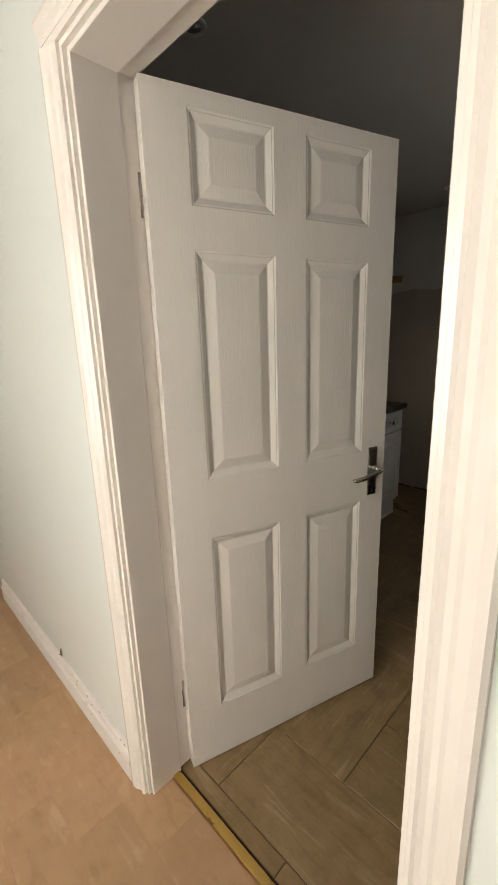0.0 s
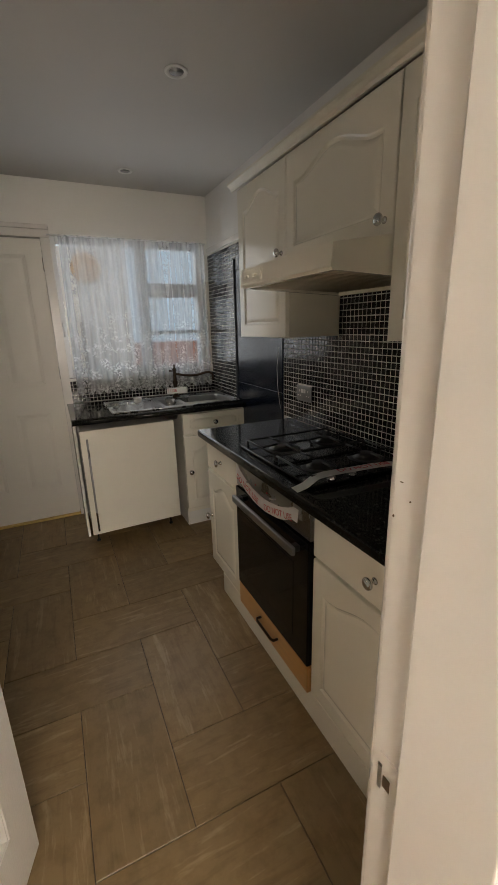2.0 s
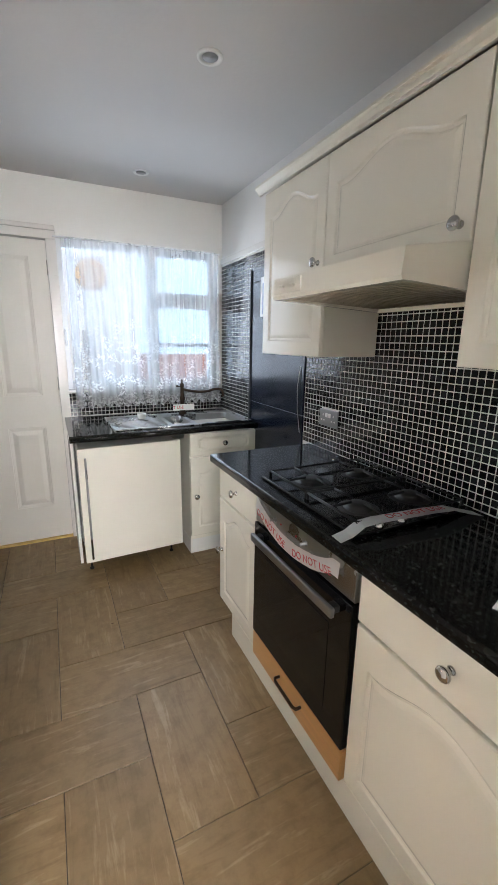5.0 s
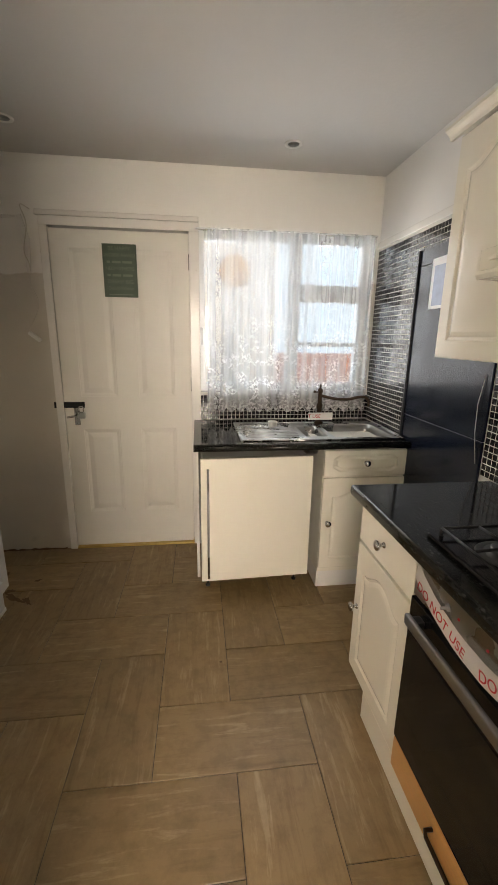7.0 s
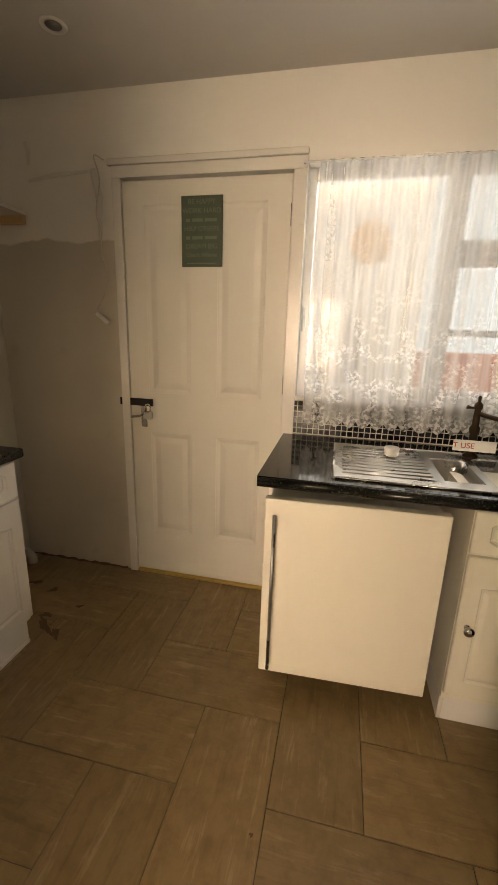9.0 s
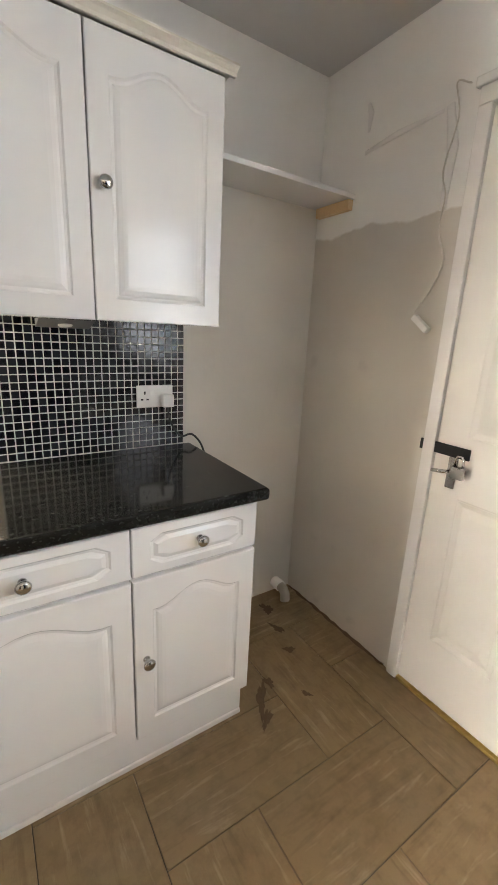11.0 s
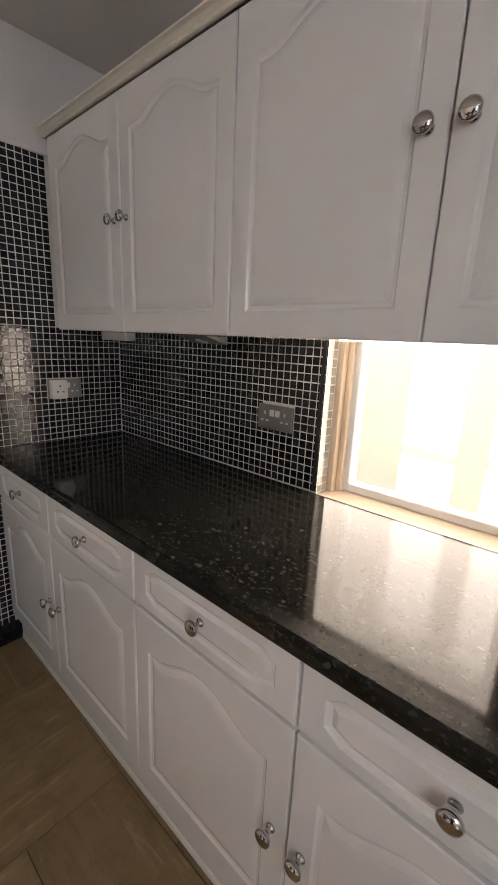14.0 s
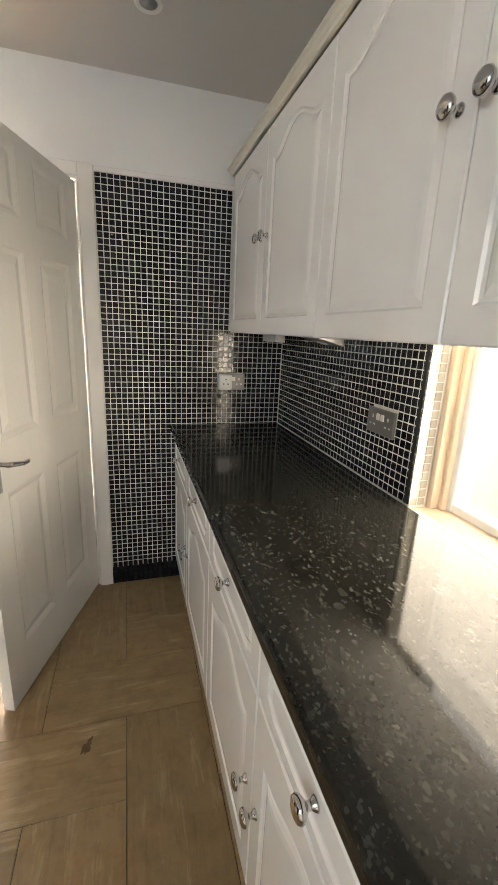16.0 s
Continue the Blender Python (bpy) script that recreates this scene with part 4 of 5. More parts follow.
part("switch", box(0.0, 0.012, 0.60, 0.66, 1.26, 1.32, 0.003), OAK, lt, "small orange switch plate")
solo("garden_wall", box(-1.0, 6.0, 6.8, 6.92, -0.13, 1.22, 0.01), BRICKM, "low red garden wall in hazy light", "garden wall")
oh = thing("outhouse", pose(1.86, 4.55, -0.13), "white painted outhouse wall outside the window", "outhouse")
part("wall", box(-0.9, 0.52, 0, 0.1, 0, 2.7, 0.006), RENDER, oh)
part("door", box(-0.02, 0.10, -0.012, 0, 0.9, 1.66, 0.004), CABLE, oh)
rp_ = thing("straw_plaque", pose(1.965, 4.545, 2.06), "round woven straw plaque on a white wall", "wall plaque")
part("disc", lathe([(0.145, 0), (0.148, 0.006), (0.125, 0.014), (0.03, 0.016)], 28, pose(0, 0, 0, 90)), STRAW, rp_)
for a in range(0, 360, 45):
    part("rib", tube([(0.02 * math.cos(radians(a)), -0.018, 0.02 * math.sin(radians(a))), (0.13 * math.cos(radians(a)), -0.014, 0.13 * math.sin(radians(a)))], 0.004, 5), PINE, rp_)


def curtain(x0, x1, folds, seed):
    """A gathered net panel with a scalloped hem; its base is at the hem."""
    rnd = random.Random(seed)
    bm = bmesh.new()
    nx, nz, hgt = 150, 26, 1.115
    ph = [rnd.uniform(0, 6) for _ in range(4)]
    rows = []
    for j in range(nz + 1):
        v = j / nz
        row = []
        for i in range(nx + 1):
            u = i / nx
            amp = 0.020 * (0.55 + 0.45 * math.sin(3 * u + ph[3]))
            y = amp * math.sin(folds * 2 * math.pi * u + ph[0] + 0.5 * math.sin(2 * v + ph[1])) + 0.006 * math.sin(folds * 4.6 * math.pi * u + ph[2] + v)
            sc = -0.030 * (1 - abs(math.sin(u * math.pi * 9 + ph[1]))) * (1 - v) ** 14
            x = x0 + (x1 - x0) * (u + 0.010 * math.sin(5 * v + ph[2]) * (1 - v)) + (u - 0.5) * 0.02 * (1 - v)
            row.append(bm.verts.new((x, y * (0.5 + 0.5 * (1 - v)), hgt * v - sc)))
        rows.append(row)
    for j in range(nz):
        for i in range(nx):
            bm.faces.new((rows[j][i], rows[j][i + 1], rows[j + 1][i + 1], rows[j + 1][i]))
    return finish(bm, True)


for x0, x1, f, sd in ((1.672, 2.215, 6, 3), (2.17, 2.735, 6, 8)):
    c = thing("net_curtain", pose(0, L - 0.036, 0.965), "sheer white lace net curtain with scalloped hem", "curtain", "net curtains at the window")
    part("net", curtain(x0, x1, f, sd), LACE, c)
rod = thing("curtain_wire", pose(0, L - 0.036, 2.075), "thin white curtain wire above the window", "curtain rail")
part("wire", tube([(WX0 + 0.002, 0, 0), (WX1 - 0.002, 0, 0)], 0.004, 6), UPVC, rod)
for x in (WX0 + 0.002, WX1 - 0.010):
    part("hook", tube([(x + 0.004, 0, 0), (x + 0.004, 0.014, 0), (x + 0.004, 0.036, 0.004)], 0.004, 6), STEEL, rod)

# ---- kitchen runs ----
CT = 0.87        # underside of the worktops


def base_unit(at, w, paint, hinge, label, group, drawer=True, door=True, body_z=0.12, plain=False):
    """A floor unit: local x its width, face at y = 0 looking to -y. hinge: the side away from the knob."""
    t = thing("base_cabinet", at, label, "cabinet", group)
    part("body", box(0.001, w - 0.001, 0.019, 0.56, body_z, CT, 0.001), paint, t)
    if drawer:
        front = box(0, w - 0.005, 0, 0.018, 0, 0.148, 0.004) if plain else drawer_board(w - 0.005, 0.148)
        d = part("drawer_front", front, paint, t, at=pose(0.0025, 0, CT - 0.160))
        knob(d, (w - 0.005) / 2, 0.078)
    if door:
        d = part("door", arched_door(w - 0.005, 0.555), paint, t, at=pose(0.0025, 0, 0.143))
        knob(d, 0.034 if hinge == "right" else w - 0.039, 0.29)
    return t


def wall_unit(at, w, paint, hinge, label, group, z0=1.388, z1=2.095, doors=1, depth=0.29, knob_z=0.35):
    t = thing("wall_cabinet", at, label, "cabinet", group)
    part("body", box(0.001, w - 0.001, 0.019, depth, z0 + 0.002, z1, 0.001), paint, t)
    for i in range(doors):
        dw = w / doors - 0.004
        d = part("door", arched_door(dw, z1 - z0 - 0.004), paint, t, at=pose(0.002 + i * w / doors, 0, z0 + 0.002))
        side = hinge if doors == 1 else ("left" if i == 0 else "right")
        knob(d, 0.034 if side == "right" else dw - 0.034, knob_z)
    return t


# left run: local x is world y
GL = "white units on the window wall"
for y0, y1, h in ((0.005, 0.487, "left"), (0.487, 1.003, "right"), (1.003, 1.518, "left"), (1.518, 2.030, "right"), (2.030, 2.437, "right")):
    base_unit(pose(0.583, y0, 0, 0, 0, 90), y1 - y0, WHITE, h, "white gloss base cabinet with drawer and arched door", GL)
for y0, y1, h in ((0.033, 0.536, "left"), (0.536, 1.040, "right"), (1.040, 1.540, "left"), (1.540, 2.034, "right"), (2.034, 2.434, "right")):
    wall_unit(pose(0.305, y0, 0, 0, 0, 90), y1 - y0, WHITE, h, "white gloss wall cabinet with arched door", GL)
pl_ = thing("plinth_left", pose(0, 0, 0), "white kickboard under the base cabinets", "plinth")
for y0, y1 in ((0.005, 1.624), (1.626, 2.430)):
    part("board", box(0.50, 0.548, y0, y1, 0.0, 0.12, 0.002), WHITE, pl_)
pb = thing("plinth_bead", pose(0, 0, 0), "chipped white bead along the kickboard", "trim")
part("bead", box(0.548, 0.556, 0.012, 1.62, 0.0, 0.022, 0.003), SKIRT, pb)
part("bead", box(0.548, 0.556, 1.63, 2.428, 0.0, 0.020, 0.003), SKIRT, pb)


def worktop(name, x0, x1, y0, y1, z0, z1, label, hole=None):
    if not hole:
        t = thing(name, pose(0, 0, 0), label, "worktop")
        part("slab", box(x0, x1, y0, y1, z0, z1, 0.011, seg=3), TOP, t)
        part("end_strip", box(x0 + 0.012, x1 - 0.012, y1 - 0.0005, y1 + 0.0008, z0 + 0.010, z1 - 0.010, 0.0003), BLACKPL, t, "black edging strip on the cut end")
        return t
    hx0, hx1, hy0, hy1 = hole
    bm = wall_with_hole(x0, x1, y0, y1, z1 - z0, [hole])
    bmesh.ops.transform(bm, matrix=Matrix(((1, 0, 0, 0), (0, 0, 1, 0), (0, 1, 0, z0), (0, 0, 0, 1))), verts=bm.verts)
    return solo(name, finish(bm), TOP, label, "worktop")


worktop("worktop_left", 0.006, 0.606, 0.004, 2.468, CT, 0.91, "polished black flecked worktop over white cabinets")


def cornice(name, x0, x1, y0, y1, front, label, tall=1.0, paint=TRIMC):
    """A moulded cap along the wall cabinets; front: +1 looks to +x, -1 to -x."""
    pr = [(0, 0), (0.010, 0.0), (0.014, 0.012), (0.024, 0.026), (0.032, 0.032), (0.032, 0.042), (-0.29, 0.042), (-0.29, 0.034), (0, 0.030)]
    bm = bmesh.new()
    xf = x1 if front > 0 else x0
    a = [bm.verts.new((xf + front * p, y0, 2.096 + q * tall)) for p, q in pr]
    b = [bm.verts.new((xf + front * p, y1, 2.096 + q * tall)) for p, q in pr]
    n = len(pr)
    for i in range(n):
        bm.faces.new((a[i], a[(i + 1) % n], b[(i + 1) % n], b[i]))
    bm.faces.new(a[::-1])
    bm.faces.new(b)
    return solo(name, finish(bm), paint, label, "cornice")


cornice("cornice_left", 0.015, 0.307, 0.02, 2.46, 1, "thin white cornice moulding along white wall cabinets", 0.55)

# right run: local x is minus world y
GR = "cream units on the cooker wall"
RX = 2.213
base_unit(pose(RX, 1.742, 0, 0, 0, -90), 0.405, CREAM, "right", "cream base cabinet with plain drawer and arched door", GR, plain=True)
base_unit(pose(RX, 0.722, 0, 0, 0, -90), 0.578, CREAM, "left", "cream base cabinet with wide plain drawer and door", GR, plain=True)
solo("filler_panel", box(RX, W, 0.02, 0.143, 0.0, CT, 0.002), CREAM, "cream filler panel at the end of units", "panel")
wall_unit(pose(2.470, 1.818, 0, 0, 0, -90), 0.482, CREAM, "left", "cream gloss wall cabinet with arched door", GR, knob_z=0.35)
wall_unit(pose(2.470, 1.336, 0, 0, 0, -90), 0.612, CREAM, "left", "short cream wall cabinet above the hood", GR, z0=1.690, knob_z=0.045)
wall_unit(pose(2.470, 0.722, 0, 0, 0, -90), 0.612, CREAM, "left", "cream double wall cabinet with arched doors", GR, doors=2)
solo("plinth_right", box(RX + 0.012, RX + 0.05, 0.15, 1.61, 0.0, 0.118, 0.002), CREAM, "cream kickboard under the oven and cabinets", "plinth")
solo("plinth_return", box(RX + 0.05, W, 1.592, 1.61, 0.0, 0.118, 0.002), CREAM, "cream kickboard return beside the gap", "plinth")
worktop("worktop_right", 2.180, W - 0.004, 0.018, 1.795, CT, 0.91, "polished black worktop around the gas hob")
cornice("cornice_right", 2.468, W - 0.01, 0.10, 1.86, -1, "cream cornice moulding along cream wall cabinets", 0.8)


def rounded_strip(pts, width, dirn, t=0.0006):
    """A band of tape through points, widened along dirn."""
    bm = bmesh.new()
    d = Vector(dirn).normalized() * width / 2
    lo = [bm.verts.new(Vector(p) - d) for p in pts]
    hi = [bm.verts.new(Vector(p) + d) for p in pts]
    for i in range(len(pts) - 1):
        bm.faces.new((lo[i], lo[i + 1], hi[i + 1], hi[i]))
    bmesh.ops.solidify(bm, geom=bm.faces[:], thickness=t)
    return finish(bm)


def oven():
    t = thing("oven", pose(RX, 1.334, 0, 0, 0, -90), "built-in steel and black glass oven, taped", "oven")
    w = 0.608
    part("body", box(0.004, w - 0.004, 0.02, 0.55, 0.14, CT - 0.002, 0.002), GREY, t)
    part("control_panel", box(0.004, w - 0.004, -0.006, 0.02, 0.752, CT - 0.004, 0.003), STEEL, t, "brushed steel control panel")
    d = part("oven_door", box(0.004, w - 0.004, -0.012, 0.02, 0.245, 0.747, 0.004), BLACKGL, t, "black glass oven door")
    part("window", box(0.10, w - 0.10, -0.0135, -0.0122, 0.32, 0.63, 0.0004), BLACKGL, d)
    h = part("handle", box(0.045, w - 0.045, -0.052, -0.036, 0.690, 0.722, 0.005), DARKST, d, "flat dark steel bar handle")
    for x in (0.055, w - 0.085):
        part("bracket", box(x, x + 0.03, -0.037, -0.011, 0.695, 0.717, 0.003), BLACKPL, d)
    for x in (0.16, 0.36):
        part("spindle", lathe([(0.010, 0), (0.010, 0.004), (0.004, 0.005), (0.004, 0.022)], 12, pose(x, -0.006, 0.818, 90)), GREY, t, "bare knob spindle")
    for x in (0.20, 0.30):
        part("pilot_lamp", lathe([(0.004, 0), (0.003, 0.002)], 10, pose(x, -0.006, 0.815, 90)), RED, t)
    dr = part("lower_panel", box(0.006, w - 0.002, -0.010, 0.015, 0.128, 0.238, 0.002), OAK, t, "oak veneer lower panel")
    part("bow_handle", tube([(0.235, -0.010, 0.196), (0.235, -0.030, 0.196), (0.25, -0.036, 0.196), (0.37, -0.036, 0.196), (0.385, -0.030, 0.196), (0.385, -0.010, 0.196)], 0.006, 8), BRONZE, dr, "dark bow handle")


oven()


def oven_tape():
    """Warning tape stuck across the oven's controls, sagging in the middle."""
    t = thing("warning_tape", pose(RX, 1.334, 0, 0, 0, -90), "white warning tape with red lettering on the oven", "tape", "warning tapes")
    pts = [(0.02 + 0.52 * i / 16, -0.014 - 0.006 * math.sin(math.pi * i / 16), 0.838 - 0.060 * math.sin(math.pi * min(1, i / 15)) ** 0.7 + 0.0008 * (i % 3) - 0.018 * (i / 16)) for i in range(17)]
    part("band", rounded_strip(pts, 0.048, (0, 0.1, 1)), TAPE, t)
    for x in (0.15, 0.41):
        i = (x - 0.02) / 0.52 * 16
        a, b = Vector(pts[int(i)]), Vector(pts[int(i) + 1])
        m = a.lerp(b, i - int(i))
        tilt = math.degrees(math.atan2(pts[min(16, int(i) + 3)][2] - pts[int(i) - 2][2], pts[min(16, int(i) + 3)][0] - pts[int(i) - 2][0]))
        part("lettering", lettering("DO NOT USE", 0.036), RED, t, at=pose(m.x, m.y - 0.0045, m.z, 0, -tilt, 0))


oven_tape()


def hob():
    t = thing("gas_hob", pose(2.245, 0.790, 0.910), "black four-burner gas hob with cast grates", "hob")
    part("base", box(0, 0.495, 0, 0.575, 0.001, 0.012, 0.005), ENAMEL, t)
    for cx, cy, r in ((0.14, 0.155, 0.036), (0.14, 0.43, 0.046), (0.37, 0.155, 0.040), (0.37, 0.43, 0.036)):
        b = part("burner", lathe([(r + 0.014, 0.011), (r + 0.012, 0.017), (r, 0.018), (r, 0.026), (r - 0.006, 0.031), (0.01, 0.032)], 28, pose(cx, cy, 0)), BURN, t)
        part("dish", lathe([(r + 0.034, 0.0115), (r + 0.030, 0.0135), (r + 0.018, 0.0145)], 28, pose(cx, cy, 0)), BURN, t)
    for y0, y1 in ((0.03, 0.285), (0.297, 0.552)):
        g = bmesh.new()
        for a, b in (((0.03, y0), (0.475, y0)), ((0.475, y0), (0.475, y1)), ((0.475, y1), (0.03, y1)), ((0.03, y1), (0.03, y0))):
            tube([(*a, 0.034), (*b, 0.034)], 0.0045, 6, bm=g)
        cy = (y0 + y1) / 2
        for cx in (0.14, 0.37):
            for dx, dy in ((1, 0), (-1, 0), (0, 1), (0, -1)):
                far = 0.10 if dx else 0.127
                tube([(cx + dx * 0.03, cy + dy * 0.03, 0.037), (cx + dx * far, cy + dy * far, 0.034)], 0.0045, 6, bm=g)
        for x in (0.03, 0.475):
            for y in (y0, y1):
                tube([(x, y, 0.034), (x, y, 0.010)], 0.006, 6, bm=g)
        part("pan_support", finish(g, True), IRON, t, "cast iron pan support")
    for i, x in enumerate((0.10, 0.19, 0.28, 0.37)):
        part("control_knob", lathe([(0.016, 0.011), (0.016, 0.016), (0.013, 0.030), (0.008, 0.032)], 16, pose(x, 0.014 + 0.004, 0)), CHROME if i < 2 else BLACKPL, t)
    tp = thing("warning_tape", pose(0, 0, 0), "white warning tape with red lettering across the hob", "tape", "warning tapes")
    pts = [(2.195, 0.812, 0.9115), (2.235, 0.809, 0.922), (2.275, 0.807, 0.946), (2.32, 0.800, 0.9525), (2.42, 0.792, 0.9530), (2.52, 0.786, 0.9525), (2.60, 0.778, 0.9500), (2.665, 0.772, 0.930), (2.73, 0.767, 0.9125)]
    part("band", rounded_strip(pts, 0.048, (0.08, 1, 0)), TAPE, tp)
    ow_ = lettering("DO NOT USE", 0.036)
    part("lettering", ow_, RED, tp, at=Matrix.Translation((2.47, 0.790, 0.9548)) @ Matrix.Rotation(radians(-5), 4, 'Z') @ Matrix.Rotation(radians(-90), 4, 'X'))


hob()


def hood():
    t = thing("cooker_hood", pose(0, 0, 0), "cream cooker hood with greasy mesh filter", "cooker hood")
    y0, y1 = 0.726, 1.332
    bm = bmesh.new()
    prof = [(2.262, 1.590), (2.256, 1.600), (2.262, 1.662), (2.468, 1.694), (2.755, 1.694), (2.755, 1.566), (2.735, 1.566), (2.735, 1.600), (2.285, 1.612), (2.285, 1.590)]
    a = [bm.verts.new((x, y0, z)) for x, z in prof]
    b = [bm.verts.new((x, y1, z)) for x, z in prof]
    n = len(prof)
    for i in range(n):
        bm.faces.new((a[i], a[(i + 1) % n], b[(i + 1) % n], b[i]))
    bm.faces.new(a[::-1])
    bm.faces.new(b)
    part("canopy", finish(bm), CREAM, t)
    for y in ((y0, y0 + 0.018), (y1 - 0.018, y1)):
        s = bmesh.new()
        pr = [(2.285, 1.590), (2.735, 1.568), (2.735, 1.600), (2.285, 1.613)]
        a = [s.verts.new((x, y[0], z)) for x, z in pr]
        b = [s.verts.new((x, y[1], z)) for x, z in pr]
        for i in range(4):
            s.faces.new((a[i], a[(i + 1) % 4], b[(i + 1) % 4], b[i]))
        s.faces.new(a[::-1])
        s.faces.new(b)
        part("side_lip", finish(s), CREAM, t)
    f = bmesh.new()
    q = [f.verts.new(c) for c in ((2.288, y0 + 0.02, 1.598), (2.732, y0 + 0.02, 1.580), (2.732, y1 - 0.02, 1.580), (2.288, y1 - 0.02, 1.598))]
    f.faces.new(q)
    bmesh.ops.solidify(f, geom=f.faces[:], thickness=0.006)
    fl = part("mesh_filter", finish(f), FILTER, t, "greasy metal mesh filter")
    for i in range(20):
        y = y0 + 0.035 + i * 0.028
        part("slat", tube([(2.30, y, 1.5965), (2.72, y, 1.5795)], 0.0022, 4), FILTER, fl)
    part("switch_panel", box(2.254, 2.259, 1.15, 1.318, 1.607, 1.652, 0.002), CREAM, t)
    for y in (1.265, 1.195):
        part("slider", box(2.246, 2.256, y - 0.014, y + 0.014, 1.624, 1.634, 0.003), TRIMC, t)


hood()

# papers on the worktop
for x, y, rz, w, h, lab in ((2.48, 0.375, 18, 0.297, 0.21, "white printed sheet lying on the black worktop"), (2.46, 0.20, 24, 0.297, 0.20, "second white sheet lying on the black worktop")):
    p = thing("paper_sheet", pose(x, y, 0.9105, 0, 0, rz), lab, "paper", "papers on the worktop")
    part("sheet", box(-w / 2, w / 2, -h / 2, h / 2, 0.0, 0.0012), PAPER, p)
    part("printed_line", box(-w * 0.38, -w * 0.05, 0.028, 0.030, 0.0012, 0.0015), INK, p)
cd = thing("paper_card", pose(2.41, 0.405, 0.912, 0, 0, -30), "small white card on a paper sheet", "card")
part("card", box(-0.043, 0.043, -0.027, 0.027, 0, 0.001), TAPE, cd)
part("printed_line", box(-0.03, 0.01, -0.003, 0.0, 0.001, 0.0013), INK, cd)

# ---- sink run ----
SX0, SX1, SY0, SY1 = 1.83, 2.745, 2.475, 2.94
worktop("worktop_sink", 1.575, W - 0.004, 2.425, L - 0.004, CT, 0.91, "polished black worktop around the steel sink", hole=(SX0 + 0.02, SX1 - 0.02, SY0 + 0.02, SY1 - 0.02))
solo("worktop_edge", tube([(1.578, 2.426, 0.89), (W - 0.005, 2.426, 0.89)], 0.0195, 10), TOP, "rounded black front edge of the worktop", "worktop edge")


def bowl(bm, x0, x1, y0, y1, z, deep, r, n=5):
    """A rounded basin open at z; returns nothing, adds to bm."""
    def loop(ins, zz, rad):
        pts = []
        for cx, cy, a0 in ((x1 - ins - rad, y1 - ins - rad, 0), (x0 + ins + rad, y1 - ins - rad, 90), (x0 + ins + rad, y0 + ins + rad, 180), (x1 - ins - rad, y0 + ins + rad, 270)):
            for k in range(n + 1):
                a = radians(a0 + 90 * k / n)
                pts.append(bm.verts.new((cx + rad * math.cos(a), cy + rad * math.sin(a), zz)))
        return pts
    rings = [loop(-0.006, z + 0.001, r), loop(0, z - 0.003, r), loop(0.008, z - 0.03, r), loop(0.014, z - deep + 0.03, r), loop(0.035, z - deep, r * 0.7)]
    for a, b in zip(rings, rings[1:]):
        for i in range(len(a)):
            bm.faces.new((a[i], a[(i + 1) % len(a)], b[(i + 1) % len(b)], b[i]))
    bm.faces.new(rings[-1])


